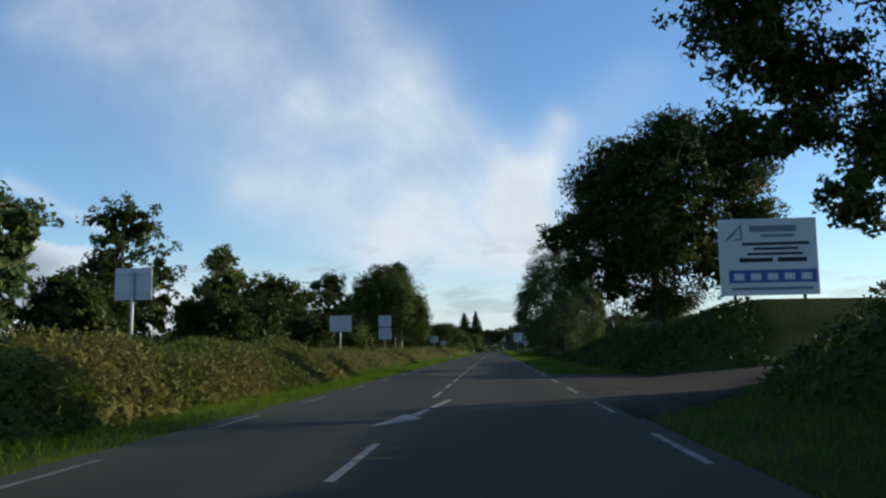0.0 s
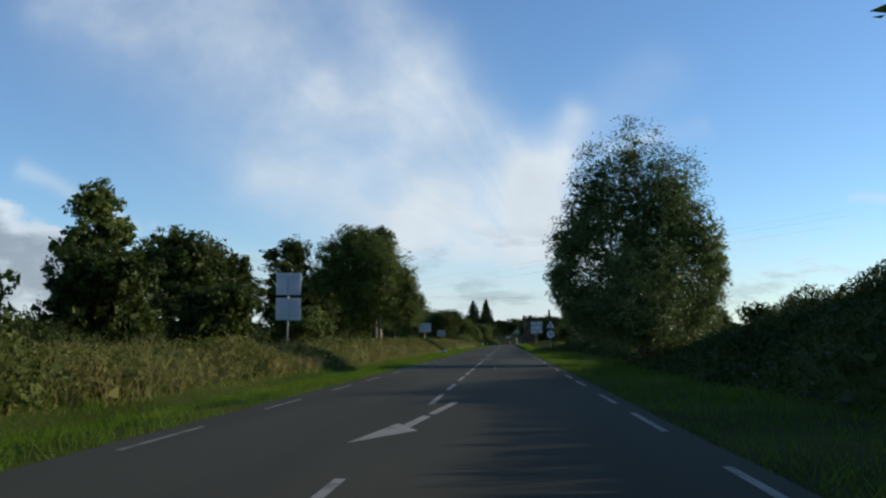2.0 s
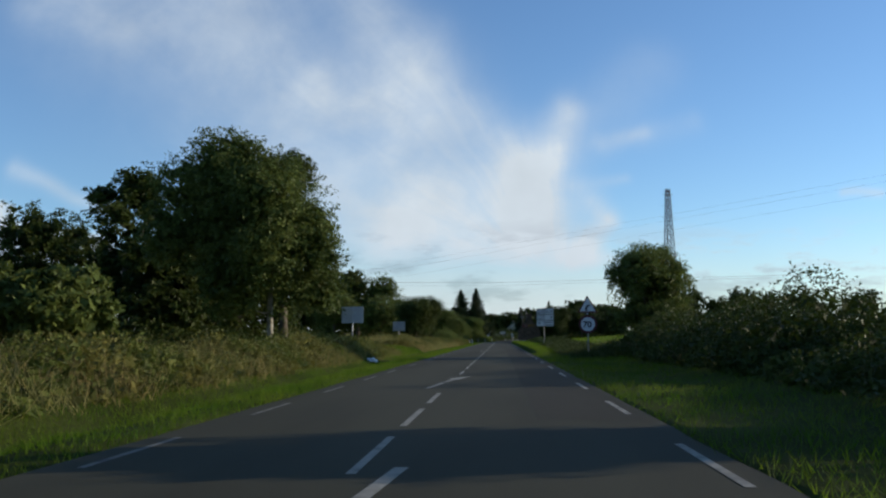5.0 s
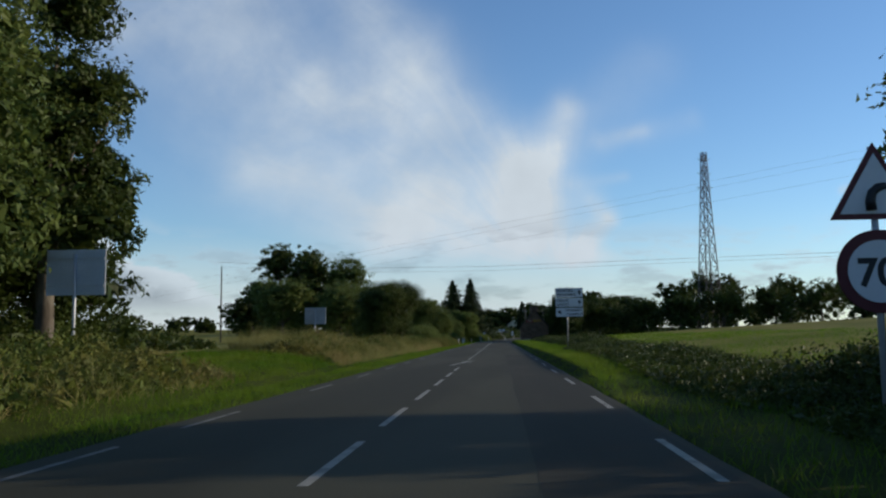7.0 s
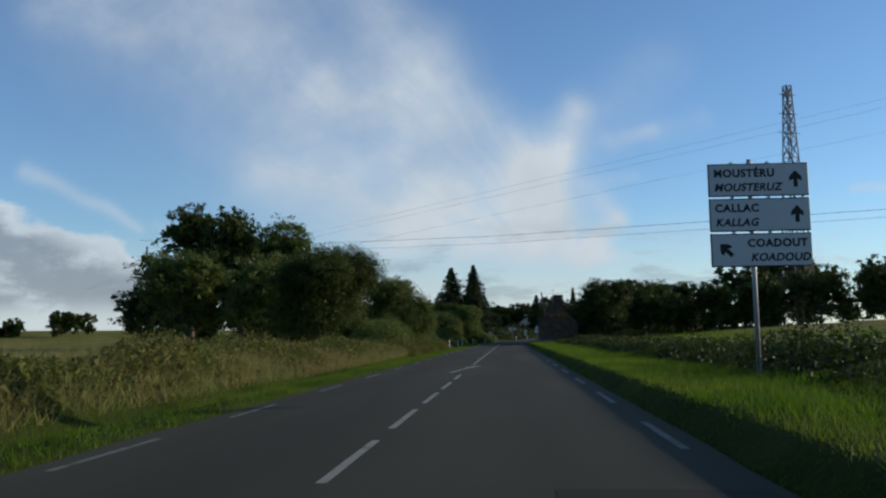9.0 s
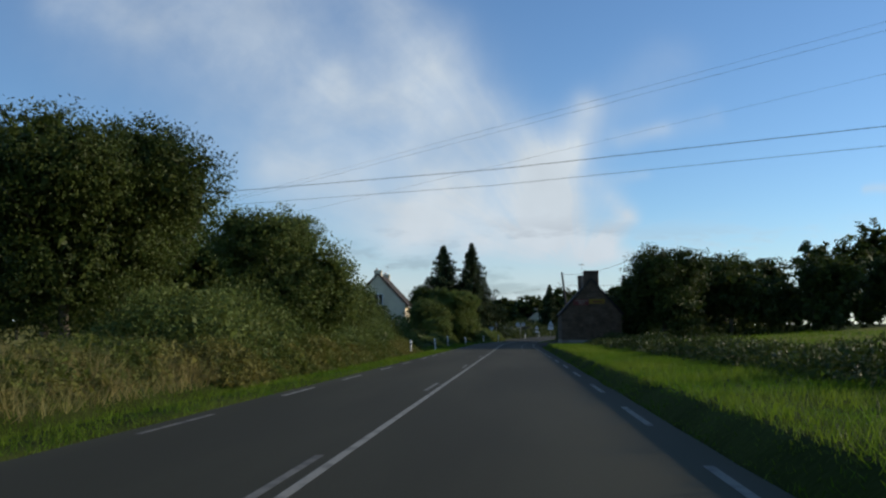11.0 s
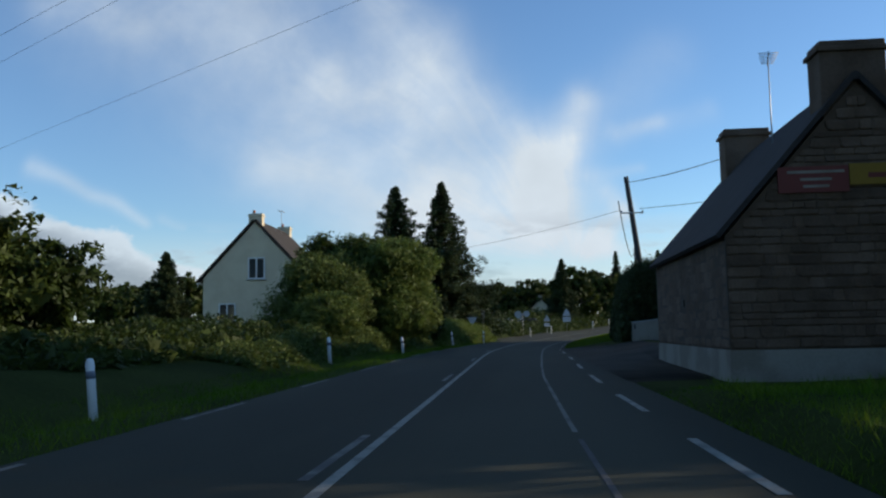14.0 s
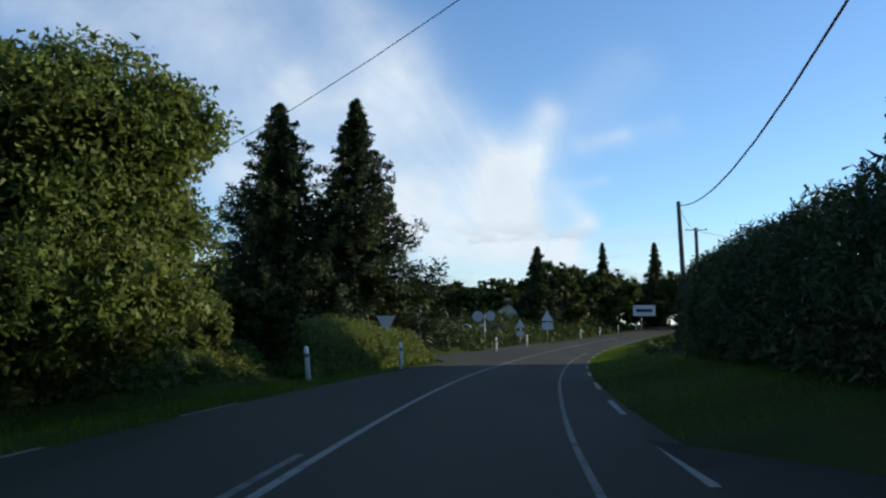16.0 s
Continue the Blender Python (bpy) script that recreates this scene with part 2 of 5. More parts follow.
M = dict(
    asphalt=material("asphalt", (0.0372, 0.0362, 0.0226), 0.85, spec=0.12, vary=0.25, scale=0.35, fine=90, bump=0.004, second=(0.0480, 0.0468, 0.0295), stretch=(1, 0.12, 1)),
    asphalt_patch=material("asphalt_patch", (0.0285, 0.0272, 0.0176), 0.85, spec=0.12, vary=0.25, scale=0.5, fine=80, bump=0.004, second=(0.036, 0.033, 0.022), stretch=(1, 0.15, 1)),
    asphalt_old=material("asphalt_old", (0.032, 0.027, 0.018), 0.9, spec=0.12, vary=0.3, scale=0.7, fine=60, bump=0.006, second=(0.045, 0.037, 0.027)),
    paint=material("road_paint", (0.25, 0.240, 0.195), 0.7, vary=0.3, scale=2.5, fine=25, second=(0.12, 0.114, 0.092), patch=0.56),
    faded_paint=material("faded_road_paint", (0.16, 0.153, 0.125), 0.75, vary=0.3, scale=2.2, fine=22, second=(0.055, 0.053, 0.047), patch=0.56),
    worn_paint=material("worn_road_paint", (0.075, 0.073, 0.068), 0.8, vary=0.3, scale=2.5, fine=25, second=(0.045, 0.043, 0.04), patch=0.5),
    ground=material("verge_ground", (0.028, 0.038, 0.007), 0.95, spec=0.03, vary=0.35, scale=0.25, fine=9, bump=0.05, second=(0.04, 0.05, 0.011)),
    field_green=material("field_grass", (0.125, 0.130, 0.026), 0.95, spec=0.03, vary=0.25, scale=0.12, fine=5, bump=0.05, second=(0.19, 0.165, 0.045)),
    field_dry=material("stubble_field", (0.26, 0.22, 0.085), 0.95, spec=0.03, vary=0.25, scale=0.15, fine=5, bump=0.05, second=(0.20, 0.20, 0.07)),
    grass=material("grass_blade", (0.072, 0.148, 0.008), 0.6, vary=0.25, scale=0.3, fine=3, second=(0.108, 0.160, 0.014), island=0.3, translucent=0.5, spec=0.12),
    dry=material("dry_grass", (0.27, 0.22, 0.09), 0.8, vary=0.25, scale=0.25, fine=3, second=(0.20, 0.20, 0.07), island=0.3, spec=0.1, translucent=0.4),
    oak=material("oak_leaf", (0.070, 0.100, 0.023), 0.55, vary=0.25, scale=0.35, fine=2.5, second=(0.10, 0.128, 0.032), island=0.28, spec=0.14, translucent=0.35),
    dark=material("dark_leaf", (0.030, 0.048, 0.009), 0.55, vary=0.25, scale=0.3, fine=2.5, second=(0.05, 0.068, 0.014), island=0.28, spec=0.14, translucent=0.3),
    bright=material("bright_leaf", (0.097, 0.142, 0.031), 0.5, vary=0.25, scale=0.5, fine=2.5, second=(0.12, 0.15, 0.035), island=0.28, spec=0.14, translucent=0.4),
    poplar=material("poplar_leaf", (0.085, 0.125, 0.040), 0.4, vary=0.25, scale=0.5, fine=2.5, second=(0.11, 0.145, 0.05), island=0.28, spec=0.14, translucent=0.35),
    bramble=material("bramble_leaf", (0.080, 0.105, 0.019), 0.6, vary=0.3, scale=0.45, fine=2.5, second=(0.125, 0.118, 0.030), island=0.28, spec=0.14, translucent=0.35),
    needle=material("fir_needle", (0.034, 0.052, 0.020), 0.6, vary=0.25, scale=0.5, fine=3, second=(0.052, 0.07, 0.026), island=0.35, spec=0.12, translucent=0.12),
    bark=material("bark", (0.075, 0.06, 0.045), 0.95, vary=0.4, scale=2, fine=14, bump=0.03, second=(0.11, 0.095, 0.075), stretch=(1, 1, 0.25)),
    birch=material("birch_bark", (0.34, 0.32, 0.27), 0.9, vary=0.4, scale=2.5, fine=12, bump=0.02, second=(0.16, 0.15, 0.12)),
    galv=material("galvanised_steel", (0.36, 0.37, 0.38), 0.55, 0.5, vary=0.15, scale=2, fine=30),
    signback=material("sign_back", (0.42, 0.44, 0.47), 0.5, 0.35, vary=0.15, scale=1.2, fine=25, second=(0.34, 0.36, 0.39)),
    white=material("sign_white", (0.52, 0.52, 0.53), 0.45, vary=0.06, scale=2, fine=30),
    black=material("sign_black", (0.012, 0.012, 0.014), 0.5, vary=0.1),
    red=material("sign_red", (0.075, 0.010, 0.014), 0.5, vary=0.08),
    blue=material("sign_blue", (0.05, 0.10, 0.30), 0.45, vary=0.1),
    grey=material("letter_grey", (0.16, 0.18, 0.22), 0.6, vary=0.1),
    yellow=material("banner_yellow", (0.24, 0.14, 0.012), 0.6, vary=0.12),
    brown=material("banner_red", (0.15, 0.032, 0.024), 0.6, vary=0.12),
    stone=material("rubble_stone", (0.104, 0.066, 0.041), 0.9, vary=0.3, scale=1.5, fine=18, bump=0.012, second=(0.122, 0.082, 0.055), obrandom=0.2),
    mortar=material("mortar", (0.098, 0.065, 0.042), 0.95, vary=0.25, scale=2, fine=25, bump=0.01),
    render=material("grey_render", (0.100, 0.068, 0.045), 0.9, vary=0.15, scale=0.8, fine=22, bump=0.004, second=(0.068, 0.050, 0.037)),
    cream=material("cream_render", (0.62, 0.54, 0.39), 0.9, vary=0.08, scale=0.6, fine=20, bump=0.003, second=(0.54, 0.46, 0.33)),
    lime=material("white_limewash", (0.30, 0.265, 0.21), 0.9, vary=0.15, scale=0.9, fine=18, bump=0.004, second=(0.2, 0.17, 0.13)),
    slate=material("roof_slate", (0.036, 0.031, 0.028), 0.85, spec=0.12, vary=0.25, scale=1.2, fine=20, bump=0.006, obrandom=0.25),
    wood=material("weathered_wood", (0.06, 0.055, 0.05), 0.9, vary=0.3, scale=2, fine=22, bump=0.006, stretch=(1, 1, 0.15)),
    concrete=material("concrete", (0.34, 0.33, 0.31), 0.9, vary=0.2, scale=1, fine=25, bump=0.003),
    wire=material("cable", (0.03, 0.03, 0.032), 0.6, vary=0.05),
    lattice=material("pylon_steel", (0.045, 0.048, 0.052), 0.7, 0.2, vary=0.15, scale=0.5, fine=10),
    plastic=material("post_plastic", (0.74, 0.74, 0.72), 0.5, vary=0.06, scale=3, fine=30),
    glass=material("window_glass", (0.03, 0.035, 0.04), 0.08, vary=0.05, spec=0.8),
    frame=material("white_frame", (0.7, 0.7, 0.68), 0.5, vary=0.05),
    brick=material("brick", (0.28, 0.12, 0.075), 0.9, vary=0.25, scale=3, fine=25, bump=0.005),
    car=material("car_paint", (0.05, 0.055, 0.06), 0.25, 0.4, vary=0.05),
    tyre=material("tyre_rubber", (0.02, 0.02, 0.02), 0.9, vary=0.1),
)


# ---- mesh helpers ----
def mesh_of(name, verts, faces, mat):
    me = bpy.data.meshes.new(name)
    me.from_pydata([tuple(v) for v in verts], [], faces)
    me.materials.append(mat)
    me.update()
    return me


def part(name, bm, mat, parent=None, label=""):
    """One mesh object from a bmesh, under a thing or a part."""
    me = bpy.data.meshes.new(name)
    bm.to_mesh(me)
    bm.free()
    me.materials.append(mat)
    ob = new(name, me)
    ob.parent = parent
    return tagged(ob, label)


def tris_mesh(name, P, mat):
    n = len(P)
    me = bpy.data.meshes.new(name)
    me.vertices.add(3 * n)
    me.vertices.foreach_set("co", np.ascontiguousarray(P, dtype=np.float32).ravel())
    me.loops.add(3 * n)
    me.loops.foreach_set("vertex_index", np.arange(3 * n, dtype=np.int32))
    me.polygons.add(n)
    me.polygons.foreach_set("loop_start", np.arange(0, 3 * n, 3, dtype=np.int32))
    me.update(calc_edges=True)
    me.materials.append(mat)
    return me


def box(bm, size, at=(0, 0, 0), bevel=0.0, turn=None):
    r = bmesh.ops.create_cube(bm, size=1.0)
    vs = r["verts"]
    bmesh.ops.scale(bm, vec=size, verts=vs)
    if bevel:
        es = list({e for v in vs for e in v.link_edges})
        rb = bmesh.ops.bevel(bm, geom=es, offset=bevel, segments=1, affect="EDGES")
        vs = list({v for f in rb["faces"] for v in f.verts} | {v for v in vs if v.is_valid})
    if turn is not None:
        bmesh.ops.transform(bm, matrix=turn, verts=vs)
    bmesh.ops.translate(bm, vec=at, verts=vs)
    return vs


def tube(bm, pts, radii, sides=7):
    """A tapered tube along points."""
    pts = [Vector(p) for p in pts]
    rings = []
    for i, p in enumerate(pts):
        d = (pts[min(i + 1, len(pts) - 1)] - pts[max(i - 1, 0)]).normalized()
        a = d.orthogonal().normalized() if not rings else (rings[-1][1] - d * rings[-1][1].dot(d)).normalized()
        b = d.cross(a)
        r = radii[i]
        rings.append(([bm.verts.new(p + (a * math.cos(2 * math.pi * k / sides) + b * math.sin(2 * math.pi * k / sides)) * r) for k in range(sides)], a))
    for (r0, _), (r1, _) in zip(rings, rings[1:]):
        for k in range(sides):
            bm.faces.new((r0[k], r0[(k + 1) % sides], r1[(k + 1) % sides], r1[k])).smooth = True
    bm.faces.new(rings[0][0][::-1])
    bm.faces.new(rings[-1][0])


def cyl(bm, r, h, at=(0, 0, 0), sides=16, r2=None):
    tube(bm, [at, (at[0], at[1], at[2] + h)], [r, r if r2 is None else r2], sides)


def smoothstep(a, b, x):
    t = min(1.0, max(0.0, (x - a) / (b - a)))
    return t * t * (3 - 2 * t)


# ---- the lie of the land ----
def cx(y):
    """The road's centre line: straight, then a wide bend to the right."""
    return 0.0 if y < 361 else (y - 361) ** 2 / 598.0


def climb(y):
    return 0.0 if y < 395 else 0.00024 * (min(y, 500) - 395) ** 2 + min(max(0.0, y - 500), 150) * 0.012


def bank(y):
    """Height of the bank beside the right-hand verge."""
    h = 3.1 * smoothstep(20, 40, y) * (1 - smoothstep(104, 128, y)) + 1.0 * smoothstep(104, 128, y) * (1 - smoothstep(186, 204, y))
    h *= 1 - 0.14 * smoothstep(80, 90, y)
    return h * (1 - 0.85 * smoothstep(63, 67, y) * (1 - smoothstep(75, 80, y)))


def land(o, y):
    """Ground height at an offset o from the centre line."""
    z = climb(y)
    bumps = 0.10 * noise.noise((o * 0.25, y * 0.25, 0.3)) + 0.25 * noise.noise((o * 0.04, y * 0.04, 2.0))
    if -3.15 < o < 3.75:
        return z - 0.12
    if o <= -3.15:
        z += -0.03 + 0.45 * smoothstep(-5.0, -9.0, o) + bumps * smoothstep(-4.0, -10.0, o)
        z += -0.25 * smoothstep(-4.2, -5.2, o) * (1 - smoothstep(-5.2, -6.8, o) if o < -5.2 else 1)
    else:
        z += -0.02 + 0.30 * smoothstep(3.72, 4.25, o) * smoothstep(196, 212, y) * (1 - smoothstep(338, 344, y))
        z += bank(y) * smoothstep(6.6, 12.5, o) + bumps * smoothstep(4.5, 11.0, o)
        rise = smoothstep(200, 240, y) * (1 - smoothstep(345, 365, y))
        z += rise * min(max(o - 7.0, 0.0) * 0.055, 4.5) + (1 - rise) * min(max(o - 14, 0.0) * 0.01, 2.0) + 0.16 * min(max(o - 3.9, 0.0), 3.2) * smoothstep(351, 358, y) * (1 - smoothstep(420, 440, y))
    far = max(0.0, abs(o) - 120.0)
    return z + min(far * 0.012, 14.0)


def place(o, y):
    return Vector((cx(y) + o, y, land(o, y)))


def at_x(x, y):
    return Vector((x, y, land(x - cx(y), y)))


def build_ground():
    offs = [-2600, -1600, -900, -500, -300, -200, -140, -100, -75, -55] + list(np.arange(-42, -14, 3.0)) + list(np.arange(-14, -3.2, 0.6)) + \
        [-3.1, -2.6, 0, 3.2, 3.72, 3.86, 4.0, 4.12, 4.25, 4.6] + list(np.arange(5.0, 14, 0.7)) + list(np.arange(14.5, 45, 3.0)) + [50, 62, 80, 100, 140, 200, 300, 500, 900, 1600, 2600]
    ys = [-300, -150, -80] + list(np.arange(-40, 480, 2.5)) + list(np.arange(480, 700, 10.0)) + [760, 900, 1200, 1700, 2600, 3800]
    verts, faces = [], []
    for y in ys:
        for o in offs:
            verts.append((cx(min(y, 600)) + o, y, land(o, y)))
    w = len(offs)
    for j in range(len(ys) - 1):
        for i in range(w - 1):
            a = j * w + i
            faces.append((a, a + 1, a + w + 1, a + w))
    me = mesh_of("ground", verts, faces, M["ground"])
    me.materials.append(M["field_green"])
    me.materials.append(M["field_dry"])
    for p in me.polygons:
        p.use_smooth = True
        o, y = p.center[0] - cx(min(p.center[1], 600)), p.center[1]
        if (o > 9.8 and 205 < y < 346) or (o < -10 and (95 < y < 238 or 300 < y < 395 or (y >= 395 and o < -60))):
            p.material_index = 1
        elif o < -10 and 238 <= y <= 300:
            p.material_index = 2
    tagged(new("ground", me), "rough green verge and field ground, grassy earth", "ground", kind="structure")


def strip(name, ys, o0, o1, dz, mat, thick=0.0):
    """A band that follows the road between two offsets (numbers or functions of y)."""
    f0 = o0 if callable(o0) else (lambda y: o0)
    f1 = o1 if callable(o1) else (lambda y: o1)
    verts, faces = [], []
    m = 6
    for y in ys:
        for k in range(m + 1):
            o = f0(y) + (f1(y) - f0(y)) * k / m
            verts.append((cx(y) + o, y, climb(y) + dz))
    for j in range(len(ys) - 1):
        for k in range(m):
            a = j * (m + 1) + k
            faces.append((a, a + 1, a + m + 2, a + m + 1))
    if thick:
        n0 = len(verts)
        for j, y in enumerate(ys):
            verts += [(cx(y) + f0(y), y, climb(y) + dz - thick), (cx(y) + f1(y), y, climb(y) + dz - thick)]
        for j in range(len(ys) - 1):
            a, b = j * (m + 1), n0 + 2 * j
            faces += [(a, a + m + 1, b + 2, b), (a + m, b + 1, b + 3, a + 2 * m + 1)]
    return mesh_of(name, verts, faces, mat)


def left_edge(y):
    return -3.12 - 0.06 * noise.noise((0.0, y * 0.35, 1.0)) - 5.0 * smoothstep(404, 420, y) * (1 - smoothstep(436, 450, y))


def right_edge(y):
    return 3.72 + 0.06 * noise.noise((5.0, y * 0.35, 1.0))


build_ground()
road_ys = [-80, -60] + list(np.arange(-40, 520, 1.5)) + [530, 560, 600, 680]
road = tagged(new("road", strip("road", road_ys, left_edge, right_edge, 0.0, M["asphalt"], 0.14)), "dark grey worn asphalt country road", "road", kind="structure")


patch_ = new("asphalt_patch", strip("asphalt_patch", list(np.arange(150, 232.1, 2.0)), lambda y: 1.93 + 0.04 * noise.noise((3.0, y * 0.2, 0.0)), lambda y: right_edge(y) - 0.12, 0.003, M["asphalt_patch"]))
patch_.parent = road


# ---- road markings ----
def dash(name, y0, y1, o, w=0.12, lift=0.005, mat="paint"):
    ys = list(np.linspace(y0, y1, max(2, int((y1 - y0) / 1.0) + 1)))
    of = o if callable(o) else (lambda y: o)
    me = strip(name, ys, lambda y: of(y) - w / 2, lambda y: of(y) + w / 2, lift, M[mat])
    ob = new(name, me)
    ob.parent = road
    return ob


def fill(anchors, period):
    """Starts of dashes: the anchors, and even steps of about one period between them."""
    out = []
    for a, b in zip(anchors, anchors[1:]):
        k = max(1, round((b - a) / period))
        out += [a + (b - a) * i / k for i in range(k)]
    return out + [anchors[-1]]


ARROWS = (56.0, 94.7, 138.6, 158.2, 213.9, 254.3)
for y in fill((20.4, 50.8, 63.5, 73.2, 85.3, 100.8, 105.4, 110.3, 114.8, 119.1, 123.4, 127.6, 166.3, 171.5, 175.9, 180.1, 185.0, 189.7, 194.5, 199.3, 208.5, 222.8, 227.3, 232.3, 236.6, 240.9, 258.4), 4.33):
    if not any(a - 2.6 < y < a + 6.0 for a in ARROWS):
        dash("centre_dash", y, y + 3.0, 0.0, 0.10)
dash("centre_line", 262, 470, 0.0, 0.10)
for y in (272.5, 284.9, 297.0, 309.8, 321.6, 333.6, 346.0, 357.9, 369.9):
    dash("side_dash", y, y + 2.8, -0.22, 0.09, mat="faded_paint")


def along(y, *knots):
    """An offset that runs smoothly between (y, offset) knots."""
    return float(np.interp(y, [k[0] for k in knots], [k[1] for k in knots]))


def right_line(y):
    return along(y, (75, 3.42), (300, 3.42), (310, 3.30), (328, 3.17), (342, 3.04), (350, 3.12), (358, 3.36), (366, 3.45), (373, 3.45), (380, 3.57), (388, 3.70), (430, 3.70))


def left_line(y):
    return along(y, (225, -2.73), (240, -2.79), (305, -2.82), (316, -2.88), (340, -2.98), (355, -3.08), (366, -3.16), (430, -3.16))


def lane_bow(y):
    return along(y, (330, 2.08), (337, 2.00), (347, 2.00), (353, 2.12), (358, 2.27), (367, 2.50), (374, 2.57), (381, 2.71), (394, 2.86), (420, 2.90))


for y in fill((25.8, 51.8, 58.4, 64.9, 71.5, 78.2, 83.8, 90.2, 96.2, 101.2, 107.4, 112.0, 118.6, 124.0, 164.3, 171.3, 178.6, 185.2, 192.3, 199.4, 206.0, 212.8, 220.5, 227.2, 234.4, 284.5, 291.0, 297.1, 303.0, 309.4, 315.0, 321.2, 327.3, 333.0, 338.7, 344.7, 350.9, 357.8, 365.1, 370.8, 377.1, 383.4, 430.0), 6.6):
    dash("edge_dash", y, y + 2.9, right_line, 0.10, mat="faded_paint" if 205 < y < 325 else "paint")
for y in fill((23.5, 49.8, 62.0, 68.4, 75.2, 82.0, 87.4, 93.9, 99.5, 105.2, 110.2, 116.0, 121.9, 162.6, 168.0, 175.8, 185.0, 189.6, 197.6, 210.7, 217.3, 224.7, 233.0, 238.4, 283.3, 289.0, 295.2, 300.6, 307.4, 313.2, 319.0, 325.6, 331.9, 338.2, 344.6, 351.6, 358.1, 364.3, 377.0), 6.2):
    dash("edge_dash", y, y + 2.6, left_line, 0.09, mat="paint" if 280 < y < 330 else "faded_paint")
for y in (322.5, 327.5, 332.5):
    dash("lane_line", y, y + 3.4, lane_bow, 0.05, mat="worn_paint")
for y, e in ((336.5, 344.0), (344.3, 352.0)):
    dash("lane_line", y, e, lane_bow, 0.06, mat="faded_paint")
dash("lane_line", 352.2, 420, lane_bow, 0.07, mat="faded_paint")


def lane_arrow(y0, back=False):
    """A slanting merge arrow painted over the centre line."""
    shapes = [((-0.50, 0.0), (-0.36, 0.0), (-0.14, 2.55), (-0.27, 2.75)), ((-0.24, 3.1), (-0.10, 2.9), (0.03, 4.45), (-0.10, 4.8)), ((-0.25, 5.2), (0.13, 4.2), (0.42, 6.6))]
    if back:
        shapes = [tuple((-x, 6.6 - d) for x, d in some) for some in shapes]
    vs = [(x, y0 + d, 0.007) for some in shapes for x, d in some]
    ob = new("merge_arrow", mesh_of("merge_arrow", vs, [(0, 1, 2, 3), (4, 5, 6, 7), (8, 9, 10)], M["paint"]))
    ob.parent = road


for i, y in enumerate(ARROWS):
    lane_arrow(y, i < 3)
# a zigzag line of sealed cracks in the lane
zig = [(1.02, 119.4), (0.92, 119.75), (0.74, 120.1), (0.92, 120.25), (0.80, 120.8), (0.96, 121.25), (0.82, 122.2), (0.86, 123.8)]
vs, fs = [], []
for i, (x, q) in enumerate(zig):
    vs += [(x + 0.02, q, 0.006), (x + 0.05, q + 0.02, 0.006)]
    if i:
        fs.append((2 * i - 2, 2 * i - 1, 2 * i + 1, 2 * i))
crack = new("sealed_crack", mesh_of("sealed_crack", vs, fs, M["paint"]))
crack.parent = road
# the side lane that joins from the bank, and the drive beside the stone house
def apron(name, rows, label):
    vs, fs = [], []
    for i, (x, qa, qb) in enumerate(rows):
        for k in range(-1, 8):
            q = qa + (qb - qa) * min(max(k, 0), 6) / 6
            z = 0.004 if i == 0 else land(x - cx(qa), q) + 0.035
            # the outermost points go down into the ground as an edge
            vs.append((x, q + (-0.25 if k < 0 else 0.25 if k > 6 else 0.0), z - (0.3 if k in (-1, 7) else 0.0)))
        if i:
            for k in range(8):
                a = (i - 1) * 9 + k
                fs.append((a, a + 9, a + 10, a + 1))
    me = mesh_of(name, vs, fs, M["asphalt_old"])
    for f in me.polygons:
        f.use_smooth = True
    tagged(new(name, me), label, "road", kind="structure")


apron("side_lane", [(3.6, 57, 80), (4.2, 58, 79.5), (5, 60, 78.8), (6, 62, 78), (7, 64.2, 77), (9, 66.6, 75.6), (11, 67.8, 74.8), (13, 68.4, 74.4), (17, 69, 74), (24, 69, 74)], "worn dark asphalt side lane joining the road")
apron("driveway", [(3.66, 345, 374), (4.3, 345.4, 372), (5, 345.6, 369.4), (5.5, 345.8, 367.5), (5.58, 346, 367), (5.62, 353.9, 366.9), (6.6, 354.2, 366.9), (8, 354.4, 366.6), (11, 354.6, 366.2), (16, 355, 366)], "worn dark gravelled driveway beside a stone house")


def on_lane(o, y):
    return o > 3.4 and ((57 + 1.7 * max(o - 3.6, 0) < y < 80 - 0.7 * (o - 3.6) and y < 76 + 4 * (o < 7)) or 344.5 < y < 373.5 - 2.6 * (o - 3.6))


# ---- foliage ----
RNG = np.random.default_rng(7)


def leaves(centres, normals, size, rng, spread=0.9, long=1.5):
    """Leaf-like triangles at the points, facing roughly along the normals."""
    n = len(centres)
    nn = normals + rng.normal(0, spread, (n, 3))
    nn /= np.linalg.norm(nn, axis=1, keepdims=True) + 1e-9
    a = np.cross(nn, rng.normal(0, 1, (n, 3)))
    a /= np.linalg.norm(a, axis=1, keepdims=True) + 1e-9
    b = np.cross(nn, a)
    s = size * rng.uniform(0.55, 1.25, (n, 1))
    tip, base = centres + a * s * long * 0.55, centres - a * s * long * 0.45
    return np.stack([base + b * s * 0.42, tip, base - b * s * 0.42], 1)


